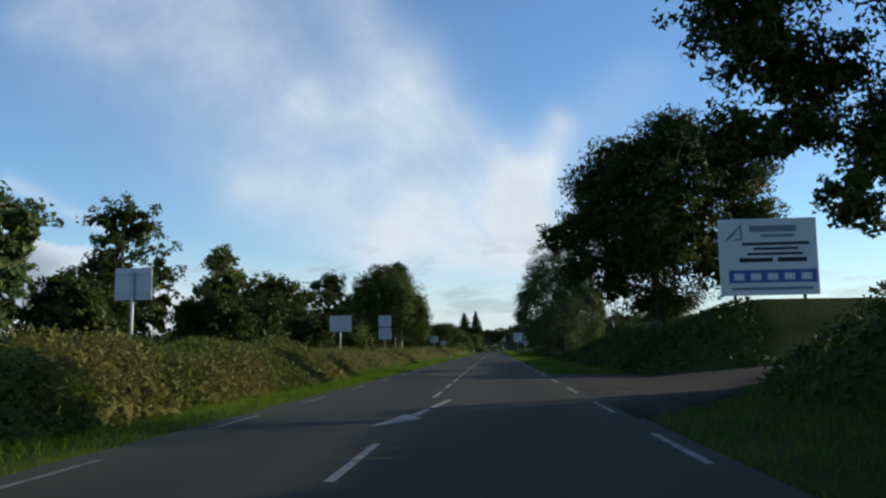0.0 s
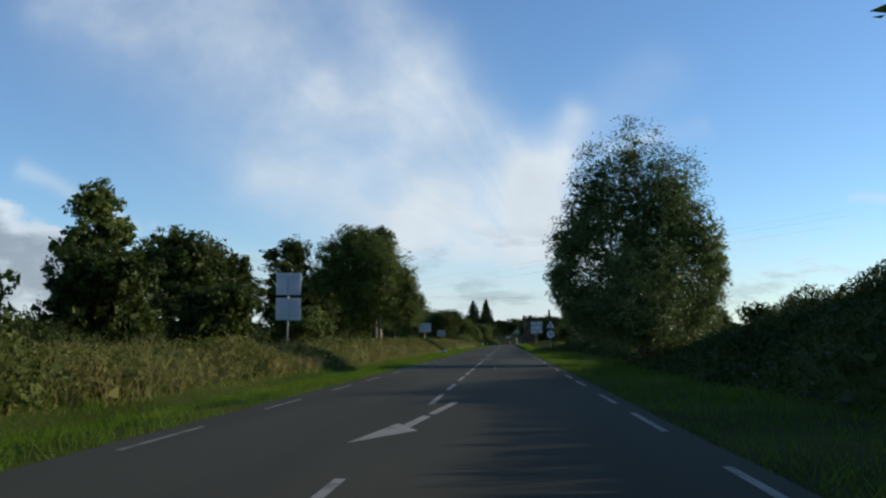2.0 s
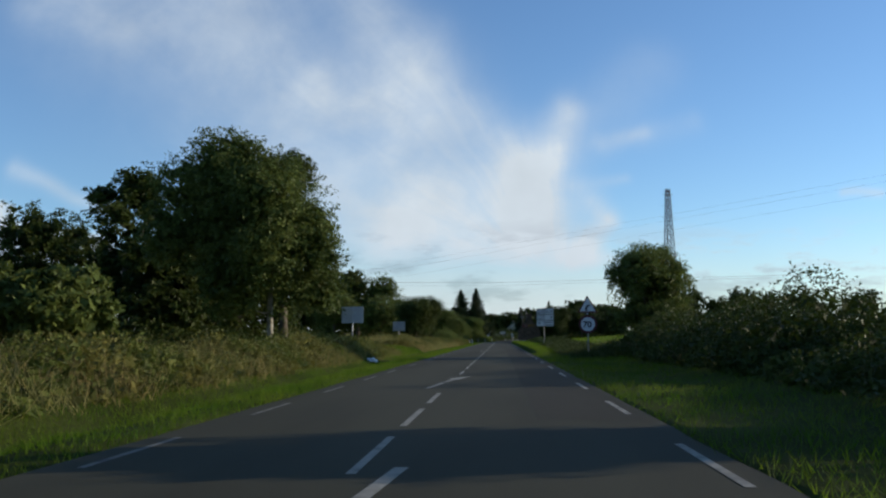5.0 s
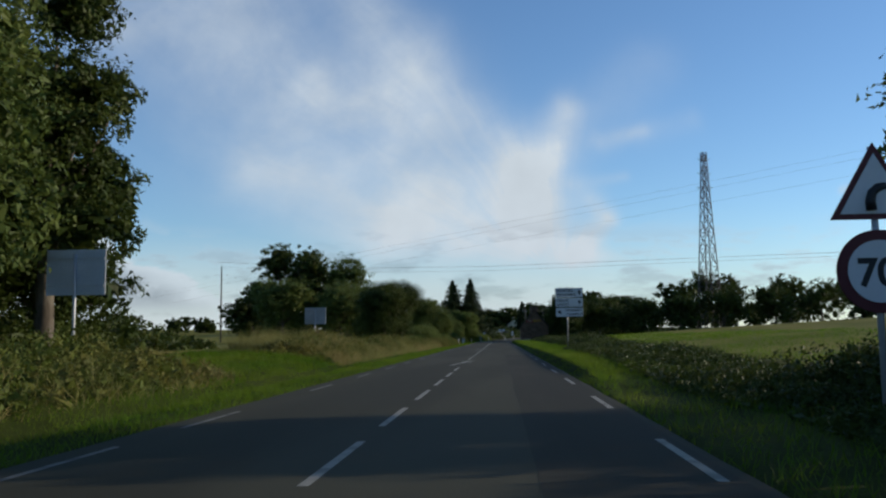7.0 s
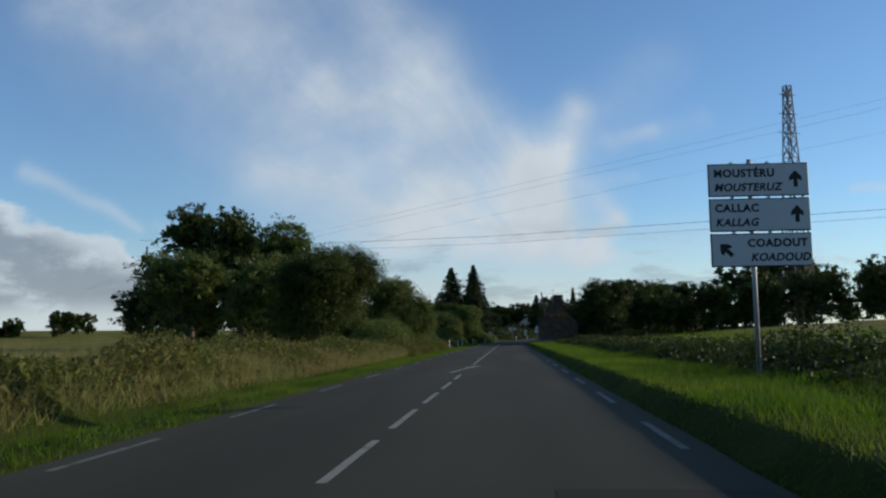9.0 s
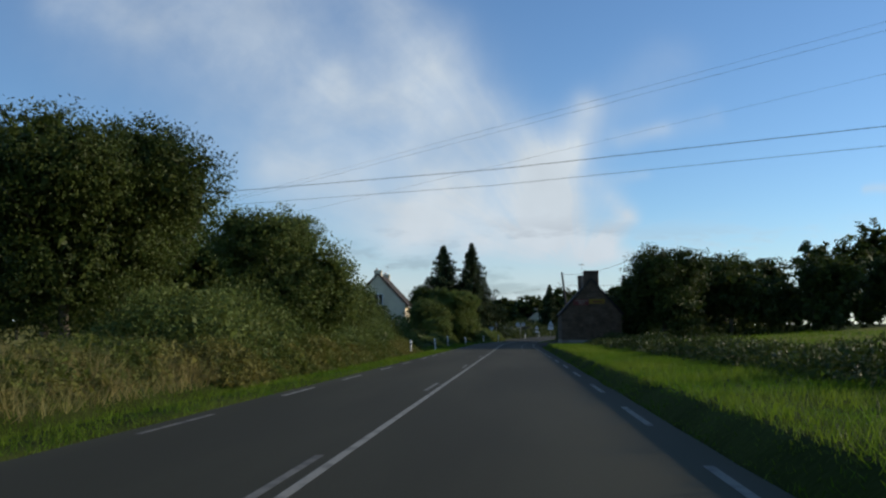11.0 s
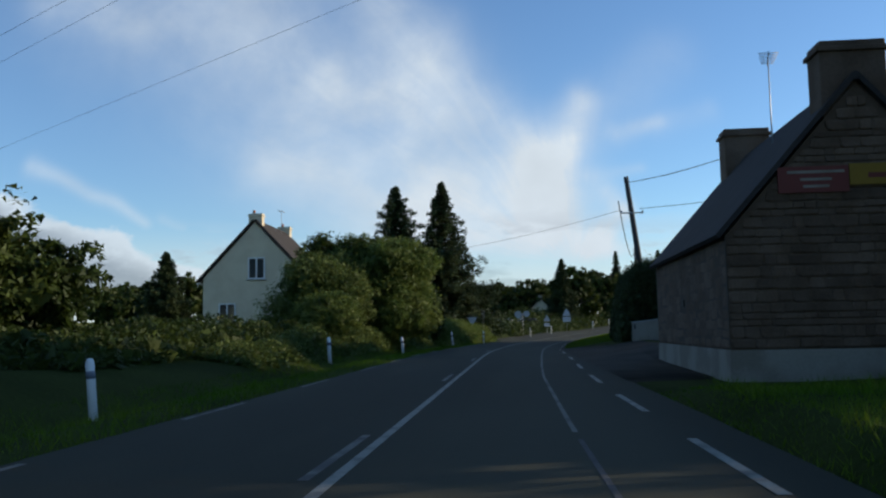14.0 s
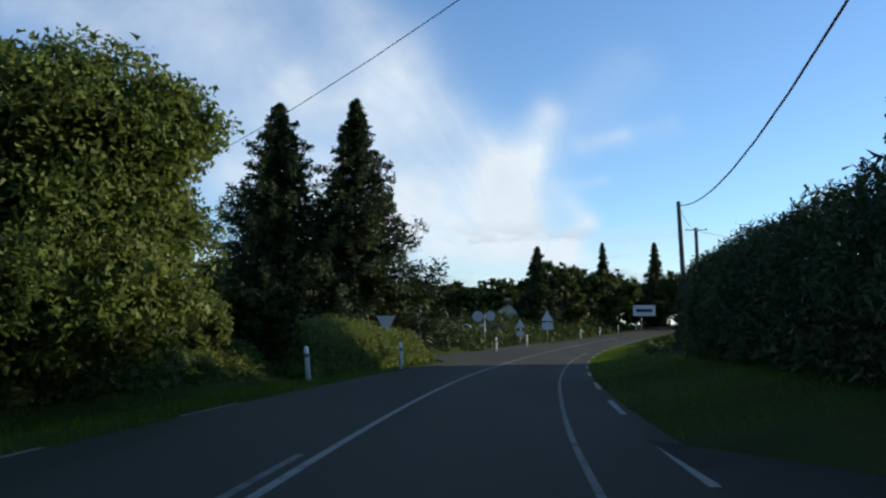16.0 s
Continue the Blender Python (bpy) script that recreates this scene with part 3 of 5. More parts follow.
def crown_points(blobs, clusters, per, rng, cl=0.16, inner=0.55):
    """Leaf places clustered round twigs near the skin of some ellipsoids (centre, radii)."""
    vol = np.array([b[1][0] * b[1][1] + b[1][0] * b[1][2] for b in blobs])
    pick = rng.choice(len(blobs), clusters, p=vol / vol.sum())
    C = np.array([b[0] for b in blobs], float)[pick]
    R = np.array([b[1] for b in blobs], float)[pick]
    d = rng.normal(0, 1, (clusters, 3))
    d /= np.linalg.norm(d, axis=1, keepdims=True)
    rr = (inner + (1 - inner) * rng.random((clusters, 1)) ** 0.6) * rng.uniform(0.86, 1.06, (clusters, 1))
    cc = C + d * R * rr
    rad = cl * np.minimum(R.mean(1, keepdims=True), 2.4) * rng.uniform(0.6, 1.4, (clusters, 1))
    idx = np.repeat(np.arange(clusters), per)
    p = cc[idx] + np.clip(rng.normal(0, 0.8, (clusters * per, 3)), -1.15, 1.15) * rad[idx] * np.array([1, 1, 0.7])
    nrm = d[idx] * 0.7 + np.array([0, 0, 0.5])
    return p, nrm, cc


def tree(kind, spot, height, radius, blobs=None, mat="oak", count=12000, size=0.3, base=0.28, seed=0, bark="bark", label="", trunk_r=None, limbs=8, lean=0.0, inner=0.5, core=2.4):
    """A tree: tapered trunk with limbs, and a crown of clustered leaves with gaps."""
    rng = np.random.default_rng(seed + 100)
    root = new(kind)
    root.location = spot
    root.empty_display_size = 0.3
    tagged(root, label, "bush" if "bush" in kind else "tree")
    b0 = height * base
    if blobs is None:
        blobs = []
        mid = b0 + (height - b0) * 0.46
        blobs.append(((0, 0, mid), (radius * 0.8, radius * 0.8, (height - b0) * 0.48)))
        for k in range(9):
            a = k * 2.399 + rng.uniform(-0.4, 0.4)
            f = rng.uniform(0.42, 0.62)
            zz = b0 + (height - b0) * rng.uniform(0.2, 0.78)
            r = radius * rng.uniform(0.34, 0.5)
            blobs.append(((math.cos(a) * radius * f, math.sin(a) * radius * f, zz), (r, r, r * 0.85)))
        for k in range(3):
            a = rng.uniform(0, 6.28)
            r = radius * rng.uniform(0.40, 0.55)
            blobs.append(((math.cos(a) * radius * 0.25, math.sin(a) * radius * 0.25, height - r * 1.1), (r, r, r)))
    per = 26
    p, nrm, cc = crown_points(blobs, max(8, int(count * 0.8) // per), per, rng, inner=inner)
    p[:, 2] = np.maximum(p[:, 2], 0.1)
    L = leaves(p, nrm, size * 0.86, rng)
    if core:
        p2, n2, _ = crown_points([(c, tuple(q * 0.66 for q in r)) for c, r in blobs], max(6, int(count * 0.16) // 12), 12, rng, inner=0.1)
        p2[:, 2] = np.maximum(p2[:, 2], 0.3)
        L = np.concatenate([L, leaves(p2, n2, size * core, rng)])
    crown = new("crown", tris_mesh("crown", L, M[mat]))
    crown.parent = root
    bm = bmesh.new()
    tr = trunk_r or max(0.07, height * 0.022)
    top = height * 0.8
    pts = [(0, 0, -0.3), (0, 0, 0.15)] + [(lean * q * top + rng.normal(0, 0.012 * height * q), rng.normal(0, 0.012 * height * q), top * q) for q in (0.25, 0.5, 0.75, 1.0)]
    tube(bm, pts, [tr * 1.5, tr * 1.15, tr * 0.9, tr * 0.65, tr * 0.4, tr * 0.12], 9)
    for k in range(limbs):
        c = cc[rng.integers(len(cc))]
        q = rng.uniform(0.25, 0.6)
        s = Vector((lean * q * top, 0, max(b0 * 0.6, min(c[2] * 0.75, top * q))))
        e = Vector(c)
        m = s.lerp(e, 0.5) + Vector((0, 0, 0.06 * height * rng.uniform(-0.3, 0.8)))
        tube(bm, [s, m, e], [tr * 0.42, tr * 0.26, tr * 0.07], 5)
    part("trunk", bm, M[bark], root)
    return root


def fir(spot, height, radius, seed, label):
    """A spruce-like conifer: whorls of drooping boughs with needles."""
    rng = np.random.default_rng(seed)
    root = new("fir_tree")
    root.location = spot
    tagged(root, label, "tree")
    bm = bmesh.new()
    tube(bm, [(0, 0, -0.3), (0, 0, height * 0.5), (0, 0, height)], [0.3, 0.17, 0.02], 8)
    P, NR = [], []
    z = height * 0.04
    while z < height * 0.985:
        f = 1 - z / height
        r = radius * (f ** 0.85) * rng.uniform(0.78, 1.12) + 0.12
        k = max(4, int(9 * f + 4))
        a0 = rng.uniform(0, 6.28)
        for i in range(k):
            a = a0 + i * 6.283 / k + rng.uniform(-0.2, 0.2)
            L = r * rng.uniform(0.6, 1.3)
            d = np.array([math.cos(a), math.sin(a), 0])
            m = int(14 + 40 * L)
            t = rng.random(m) ** 0.75
            side = np.array([-d[1], d[0], 0])
            pt = d * (t * L)[:, None] + side * (rng.normal(0, 1, m) * 0.13 * L * (1.05 - t))[:, None]
            pt[:, 2] = z - 0.22 * L * t + 0.16 * L * t * t + rng.normal(0, 0.05 + 0.03 * L, m) - rng.random(m) * 0.10 * L
            P.append(pt)
            NR.append(np.tile([d[0] * 0.2, d[1] * 0.2, 0.9], (m, 1)))
            if f > 0.1:
                tube(bm, [(0, 0, z), tuple(d * L * 0.9 + np.array([0, 0, z - 0.1 * L]))], [0.05 * f + 0.012, 0.008], 4)
        z += (0.30 + 0.42 * f) * height / 21
    P, NR = np.concatenate(P), np.concatenate(NR)
    c = new("crown", tris_mesh("crown", leaves(P, NR, 0.19, rng, 0.5, 2.7), M["needle"]))
    c.parent = root
    part("trunk", bm, M["bark"], root)
    return root


def foliage_strip(name, y0, y1, o0, o1, h0, h1, count, size, mat, seed, label, category="hedge", lumps=0.35, fade=True, power=2.6):
    """A band of bushy growth beside the road, with a lumpy top."""
    rng = np.random.default_rng(seed)
    ph = rng.uniform(0, 50)
    yy = rng.uniform(y0, y1, count)
    oo = rng.uniform(0, 1, count)
    P = np.zeros((count, 3))
    keep = np.ones(count, bool)
    f0 = o0 if callable(o0) else (lambda q: o0)
    f1 = o1 if callable(o1) else (lambda q: o1)
    for i in range(count):
        q = yy[i]
        o = f0(q) + (f1(q) - f0(q)) * oo[i]
        n1 = noise.noise((q * 0.16 + ph, o * 0.16, 0.0)) + 0.6 * noise.noise((q * 0.5 + ph, o * 0.5, 4.0))
        H = (h0 + (h1 - h0) * (q - y0) / (y1 - y0)) * (1 + lumps * n1 * 1.4)
        prof = (1 - abs(2 * oo[i] - 1) ** power)
        if fade:
            prof *= smoothstep(y0, y0 + 2, q) * (1 - smoothstep(y1 - 2, y1, q))
        H *= 0.2 + 0.8 * prof
        if H < 0.08 or on_lane(o, q):
            keep[i] = False
        P[i] = (cx(q) + o, q, land(o, q) + H * (1 - rng.random() ** 2.2 * 0.9) + rng.normal(0, 0.04 * H + 0.02))
    P = P[keep]
    nr = np.tile([0.0, -0.1, 0.7], (len(P), 1))
    L = leaves(P, nr, size, rng, 1.0, 3.2 if mat == "needle" else 1.5)
    Q = P[::7].copy()
    Q[:, 2] -= rng.uniform(0.15, 0.6, len(Q)) * (Q[:, 2] - np.array([land(a[0] - cx(a[1]), a[1]) for a in Q]))
    L = np.concatenate([L, leaves(Q, nr[::7], size * 3.0, rng, 1.0)])
    ob = new(name, tris_mesh(name, L, M[mat]))
    return tagged(ob, label, category, kind="stuff")


def grass_strip(name, y0, y1, o0, o1, count, h, w, mat, seed, label, clump=0.6, lean=0.5):
    """Upright blades scattered over a band beside the road."""
    rng = np.random.default_rng(seed)
    yy = rng.uniform(y0, y1, count)
    f0 = o0 if callable(o0) else (lambda q: o0)
    f1 = o1 if callable(o1) else (lambda q: o1)
    B = np.zeros((count, 3))
    H = np.zeros(count)
    tt = rng.random(count)
    for i in range(count):
        q = yy[i]
        o = f0(q) + (f1(q) - f0(q)) * tt[i]
        k = noise.noise((o * 0.9, q * 0.7, seed)) + 0.7 * noise.noise((o * 0.2, q * 0.15, seed + 3.0))
        B[i] = (cx(q) + o, q, land(o, q) - 0.02)
        H[i] = 0.0 if on_lane(o, q) else h * max(0.15, 0.75 + clump * k) * (0.5 + 0.8 * rng.random())
    on = H > 0
    B, H, count = B[on], H[on], int(on.sum())
    a = rng.uniform(0, math.pi, count)
    d = np.stack([np.cos(a), np.sin(a), 0 * a], 1) * (w * rng.uniform(0.5, 1.2, count))[:, None]
    tip = B + np.stack([rng.normal(0, lean, count) * H, rng.normal(0, lean, count) * H, H], 1)
    ob = new(name, tris_mesh(name, np.stack([B - d, B + d, tip], 1), M[mat]))
    return tagged(ob, label, "grass", kind="stuff")


def gx(x, y):
    return at_x(x, y)


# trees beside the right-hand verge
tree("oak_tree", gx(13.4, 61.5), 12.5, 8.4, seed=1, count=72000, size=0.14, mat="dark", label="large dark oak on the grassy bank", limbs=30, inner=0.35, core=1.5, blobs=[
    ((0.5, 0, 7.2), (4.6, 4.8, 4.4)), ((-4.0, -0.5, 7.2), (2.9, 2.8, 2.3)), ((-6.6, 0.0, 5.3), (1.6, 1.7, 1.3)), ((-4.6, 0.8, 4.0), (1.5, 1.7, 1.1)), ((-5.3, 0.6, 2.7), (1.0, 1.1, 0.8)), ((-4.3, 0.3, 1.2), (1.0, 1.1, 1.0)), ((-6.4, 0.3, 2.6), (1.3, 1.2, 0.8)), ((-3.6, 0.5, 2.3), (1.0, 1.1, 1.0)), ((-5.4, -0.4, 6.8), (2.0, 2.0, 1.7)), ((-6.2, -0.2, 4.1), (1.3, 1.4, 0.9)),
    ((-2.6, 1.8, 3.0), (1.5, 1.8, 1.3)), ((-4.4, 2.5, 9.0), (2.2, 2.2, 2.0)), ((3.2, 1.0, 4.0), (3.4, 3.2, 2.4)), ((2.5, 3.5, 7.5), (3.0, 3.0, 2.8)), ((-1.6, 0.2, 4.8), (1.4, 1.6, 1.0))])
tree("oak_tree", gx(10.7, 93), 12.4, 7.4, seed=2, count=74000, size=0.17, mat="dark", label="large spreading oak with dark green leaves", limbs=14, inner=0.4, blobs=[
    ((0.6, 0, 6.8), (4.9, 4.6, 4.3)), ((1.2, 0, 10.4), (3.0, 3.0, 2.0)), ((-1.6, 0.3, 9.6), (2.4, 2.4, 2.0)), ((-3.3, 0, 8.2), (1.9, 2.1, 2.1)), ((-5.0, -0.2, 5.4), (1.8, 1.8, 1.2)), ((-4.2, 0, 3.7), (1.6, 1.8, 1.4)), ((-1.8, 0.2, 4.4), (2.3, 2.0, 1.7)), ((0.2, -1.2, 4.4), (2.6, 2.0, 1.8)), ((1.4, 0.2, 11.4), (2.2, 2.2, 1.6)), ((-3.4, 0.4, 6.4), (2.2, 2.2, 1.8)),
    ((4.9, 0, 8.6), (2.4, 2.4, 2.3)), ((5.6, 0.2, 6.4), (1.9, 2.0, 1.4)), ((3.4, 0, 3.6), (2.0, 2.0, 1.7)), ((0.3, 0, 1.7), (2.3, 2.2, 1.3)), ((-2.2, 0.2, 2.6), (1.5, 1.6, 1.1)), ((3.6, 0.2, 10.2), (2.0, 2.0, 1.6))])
tree("poplar_tree", gx(8.2, 128), 12.0, 4.6, seed=3, count=124000, size=0.10, base=0.05, mat="poplar", label="broad upright poplar with silvery green leaves", inner=0.35, core=2.0, blobs=[
    ((0, 0, 4.0), (3.4, 3.2, 2.7)), ((-3.7, 0.2, 5.4), (1.1, 1.4, 2.2)), ((-2.1, -0.3, 7.5), (1.3, 1.4, 4.2)), ((-0.5, 0.4, 7.8), (1.3, 1.5, 5.0)), ((0.8, -0.4, 7.3), (1.3, 1.5, 4.3)),
    ((1.9, 0.2, 7.0), (1.4, 1.5, 4.0)), ((3.0, -0.1, 5.5), (1.1, 1.4, 2.9)), ((3.5, 0.3, 4.6), (0.8, 1.2, 1.9)), ((-4.0, 0.0, 4.0), (0.8, 1.2, 1.4)), ((-3.0, 0.1, 6.8), (1.0, 1.3, 2.6)), ((0, 0, 1.9), (2.4, 2.4, 1.5)), ((-2.7, 0.3, 2.7), (1.5, 1.9, 1.7)), ((2.6, 0.3, 2.7), (1.5, 1.9, 1.6)), ((-0.6, -1.6, 2.5), (2.6, 1.9, 1.8))])
tree("oak_tree", gx(10.9, 192), 6.9, 3.3, seed=4, count=34000, size=0.13, base=0.05, label="young oak in the hedge line")
tree("hedge_bush", gx(11.5, 150), 3.2, 2.6, seed=5, count=8000, size=0.16, base=0.02, mat="dark", label="dark bramble-covered bush on the bank")
# woods and single trees over the fields on the other side
for i, (x, y, h, r) in enumerate(((-33, 121, 16.4, 6.8), (-37, 162, 15.8, 4.6), (-29, 165, 12.2, 6), (-33, 176, 13.6, 8), (-36, 104, 13.6, 5), (-44, 140, 12.0, 6.5), (-27, 143, 7.6, 5), (-44, 188, 13.1, 7), (-24, 120, 5.5, 4.2), (-22, 152, 5.5, 4.2), (-21, 178, 4.9, 4), (-26, 98, 6.5, 4.5), (-20, 108, 4.6, 3.6))):
    tree("field_bush" if h < 7 else "oak_tree", gx(x, y), h, r, seed=20 + i, count=8000, size=0.35, base=0.03, mat="poplar" if i == 4 else "oak" if i % 3 == 1 else "dark", label="field oak with a rounded green crown")
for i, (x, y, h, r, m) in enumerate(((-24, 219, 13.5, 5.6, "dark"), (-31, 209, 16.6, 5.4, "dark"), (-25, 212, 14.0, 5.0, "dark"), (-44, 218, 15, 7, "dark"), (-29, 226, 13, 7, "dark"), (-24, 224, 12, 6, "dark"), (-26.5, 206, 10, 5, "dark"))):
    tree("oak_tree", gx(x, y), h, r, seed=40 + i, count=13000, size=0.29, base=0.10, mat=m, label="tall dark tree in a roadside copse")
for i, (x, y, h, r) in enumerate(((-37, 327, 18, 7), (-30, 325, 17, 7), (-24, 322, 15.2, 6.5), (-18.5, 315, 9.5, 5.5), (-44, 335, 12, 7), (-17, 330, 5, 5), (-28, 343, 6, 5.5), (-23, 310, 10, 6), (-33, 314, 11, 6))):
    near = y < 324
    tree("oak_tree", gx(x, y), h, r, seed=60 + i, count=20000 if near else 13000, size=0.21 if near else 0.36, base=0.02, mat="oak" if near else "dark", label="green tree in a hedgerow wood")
tree("oak_tree", gx(-15.3, 198.5), 17.0, 6.2, seed=41, count=76000, size=0.19, mat="oak", bark="birch", label="tall broad oak with a pale trunk in a roadside copse", limbs=12, trunk_r=0.22, blobs=[
    ((-0.2, 0, 8.4), (5.2, 5.2, 6.4)), ((-2.6, 0, 12.4), (3.6, 3.6, 3.4)), ((-3.4, 0, 14.6), (2.8, 2.8, 2.2)), ((-6.2, 0.5, 12.6), (2.8, 2.8, 2.5)), ((-7.4, 0.4, 9.0), (3.2, 3.0, 3.2)), ((-0.2, 0, 12.6), (3.0, 3.0, 2.9)), ((2.7, 0.5, 9.2), (2.5, 2.7, 2.3)), ((3.6, -0.5, 6.9), (2.3, 2.5, 2.2)),
    ((3.4, 0.5, 4.4), (2.5, 2.6, 1.9)), ((-4.2, 0.5, 8.2), (3.0, 3.0, 3.2)), ((-3.0, -1.0, 4.6), (3.0, 2.8, 2.2)), ((0.5, -2.8, 7.0), (3.0, 2.6, 2.8)), ((0.2, -2.4, 11.0), (2.8, 2.6, 2.6))])
tree("oak_tree", gx(-18.6, 215), 18.6, 4.5, seed=42, count=26000, size=0.22, base=0.10, mat="dark", label="tall dark oak behind another in a roadside copse")
tree("oak_tree", gx(-14.2, 296), 8.8, 5.1, seed=70, count=100000, size=0.115, base=0.03, mat="dark", label="tall hedgerow oak close to the road")
tree("hedge_bush", gx(-8.7, 305.0), 6.7, 3.6, seed=71, count=70000, size=0.11, base=0.02, mat="oak", label="dense leafy hedgerow bush")
tree("hedge_bush", gx(-9.2, 318.5), 4.2, 2.6, seed=83, count=44000, size=0.10, base=0.02, mat="oak", label="low rounded bush in the hedgerow")
tree("hedge_bush", gx(-17, 340), 4.6, 4.2, seed=72, count=24000, size=0.15, base=0.02, mat="dark", label="dense leafy hedgerow bush")
tree("hedge_bush", gx(-14.5, 352), 4.4, 3.8, seed=73, count=16000, size=0.2, base=0.02, mat="dark", label="low dark garden bush")
tree("hedge_bush", gx(-6.3, 380), 6.9, 3.2, seed=74, count=70000, size=0.125, base=0.02, mat="bright", label="big rounded garden bush with glossy leaves")
tree("hedge_bush", gx(-9.6, 375.5), 5.3, 3.6, seed=75, count=44000, size=0.13, base=0.02, mat="oak", label="rounded garden bush with dark leaves")
tree("hedge_bush", gx(-8.7, 381.5), 7.0, 2.7, seed=84, count=30000, size=0.14, base=0.02, mat="oak", label="tall leafy garden bush between others")
tree("hedge_bush", gx(-6.3, 388.3), 2.3, 1.2, seed=85, count=14000, size=0.09, base=0.02, mat="bright", label="bright green young garden shrub")
tree("hedge_bush", gx(-5.4, 392), 2.6, 1.7, seed=76, count=12000, size=0.12, base=0.02, mat="dark", label="clipped dark rounded shrub")
tree("hedge_bush", gx(-8.0, 369.2), 2.9, 1.9, seed=77, count=18000, size=0.10, base=0.02, mat="bright", label="light green flowering garden shrub")
fir(gx(-11.5, 420), 16.4, 6.8, 5, "tall dark spruce beside another")
fir(gx(-6.6, 421.5), 16.9, 6.8, 6, "tall dark spruce beside another")
tree("hedge_bush", gx(-10.8, 384), 7.6, 3.4, seed=78, count=16000, size=0.18, base=0.02, mat="dark", label="tall dark garden bush behind others")
tree("oak_tree", gx(11.5, 372), 4.0, 2.0, seed=79, count=12000, size=0.2, base=0.05, mat="dark", label="dark garden tree behind a wall")
# trees added beside the drive to keep low sun off the road
tree("oak_tree", gx(20, 369), 8.5, 4.8, seed=80, count=12000, size=0.25, base=0.05, mat="dark", label="dark garden tree beside a house, added to shade the road")
tree("oak_tree", gx(28, 364), 9.5, 5.2, seed=82, count=9000, size=0.3, base=0.04, mat="dark", label="dark garden tree beside a house, added to shade the road")
tree("oak_tree", gx(23, 358), 9.0, 5, seed=81, count=12000, size=0.25, base=0.05, mat="dark", label="dark garden tree beside a house, added to shade the road")
fir(gx(-37.5, 420), 10.0, 4.0, 7, "dark spruce behind the gardens")
# trees behind the stone house and along the field edge
for i, (x, y, h, r) in enumerate(((14.2, 342, 8.6, 4.6), (21, 347, 8, 5), (29, 349, 7.8, 5), (37, 350, 8, 5.2), (46, 352, 9.5, 5.6), (56, 352, 9.3, 5.6), (66, 355, 10, 5.8), (13, 350, 6, 4))):
    tree("oak_tree", gx(x, y), h, r, seed=90 + i, count=36000 if i == 0 else 8000, size=0.17 if i == 0 else 0.26, base=0.02, mat="dark", label="dark round tree at the field's edge")
for i, (x, y, h, r) in enumerate(((44, 385, 13.6, 8), (55, 390, 15.5, 8), (72, 392, 14.5, 8), (90, 395, 14, 9), (32, 392, 10.8, 6), (108, 400, 13, 9), (126, 405, 13, 9), (20, 392, 8.2, 5), (25, 404, 13, 5.5))):
    tree("oak_tree", gx(x, y), h, r, seed=110 + i, count=9000, size=0.42, base=0.02, mat="dark", label="dark round tree beyond the field")
# wooded rise beyond the bend
rb = np.random.default_rng(11)
for i in range(62):
    x, y = -95 + i * 3.4 + rb.uniform(-2, 2), (500 if i % 2 else 540) + rb.uniform(-12, 22)
    if -12 < x < 10 and y < 525:
        y += 45
    if x > cx(y) - 9 and y < 515:
        y += 30
    tree("oak_tree", gx(x, y), rb.uniform(7.5, 11.5), rb.uniform(4.5, 6.5), seed=130 + i, count=2300, size=0.62, base=0.02, mat="dark", label="dark tree on the wooded rise beyond the bend")
for i, (x, y, h, r) in enumerate(((-14, 440, 7, 5), (-21, 436, 7.5, 5), (-8, 462, 6.5, 5), (-2, 474, 6, 5), (-17, 455, 8, 5), (13, 482, 8.5, 4.4), (19, 496, 8.8, 5), (25, 512, 9.5, 5), (33, 500, 9.5, 5.5), (41, 498, 9, 5.5), (-28, 445, 7, 5), (-36, 440, 7, 5), (-47, 430, 7, 6), (-58, 425, 7, 6), (-70, 420, 7, 6))):
    tree("oak_tree", gx(x, y), h, r, seed=200 + i, count=4500, size=0.44, base=0.02, mat="dark", label="dark garden tree near the bend")
rf = np.random.default_rng(15)
for i in range(16):
    x = -270 + i * 10 + rf.uniform(-4, 4)
    tree("field_bush", gx(x, rf.uniform(470, 520)), rf.uniform(5, 9.5), rf.uniform(5, 7.5), seed=230 + i, count=1800, size=0.75, base=0.02, mat="dark", label="small round tree on the far field's horizon")
fir(gx(9.3, 474.5), 11.0, 3.2, 8, "dark spruce on the rise")
fir(gx(22, 505), 13.5, 2.2, 9, "thin pointed spruce on the rise")
fir(gx(31, 508), 14.5, 3.0, 10, "dark pine on the rise")
# growth on the banks
foliage_strip("bramble_bank", 30, 84, -9.8, -5.2, 1.4, 1.0, 62000, 0.088, "bramble", 201, "thick bramble and fern bank, brownish green", "brambles")
foliage_strip("bramble_bank", 82, 204, -10.5, -6.2, 0.5, 0.75, 56000, 0.09, "bramble", 202, "low bramble and weed bank, brownish green", "brambles", 0.8)
foliage_strip("bramble_bank", 217, 300, -10.0, -6.2, 0.6, 0.65, 45000, 0.085, "bramble", 203, "low weed bank beside a field", "brambles", 0.8)
foliage_strip("bramble_bank", 288, 330, -7.6, -5.1, 0.75, 0.6, 34000, 0.075, "bramble", 219, "reddish bramble edge below a hedgerow", "brambles", 0.6)
foliage_strip("hedgerow", 290, 338, -11.5, -6.1, 1.7, 1.3, 62000, 0.095, "oak", 204, "wild roadside hedgerow of hazel and bramble", "hedge", 0.8)
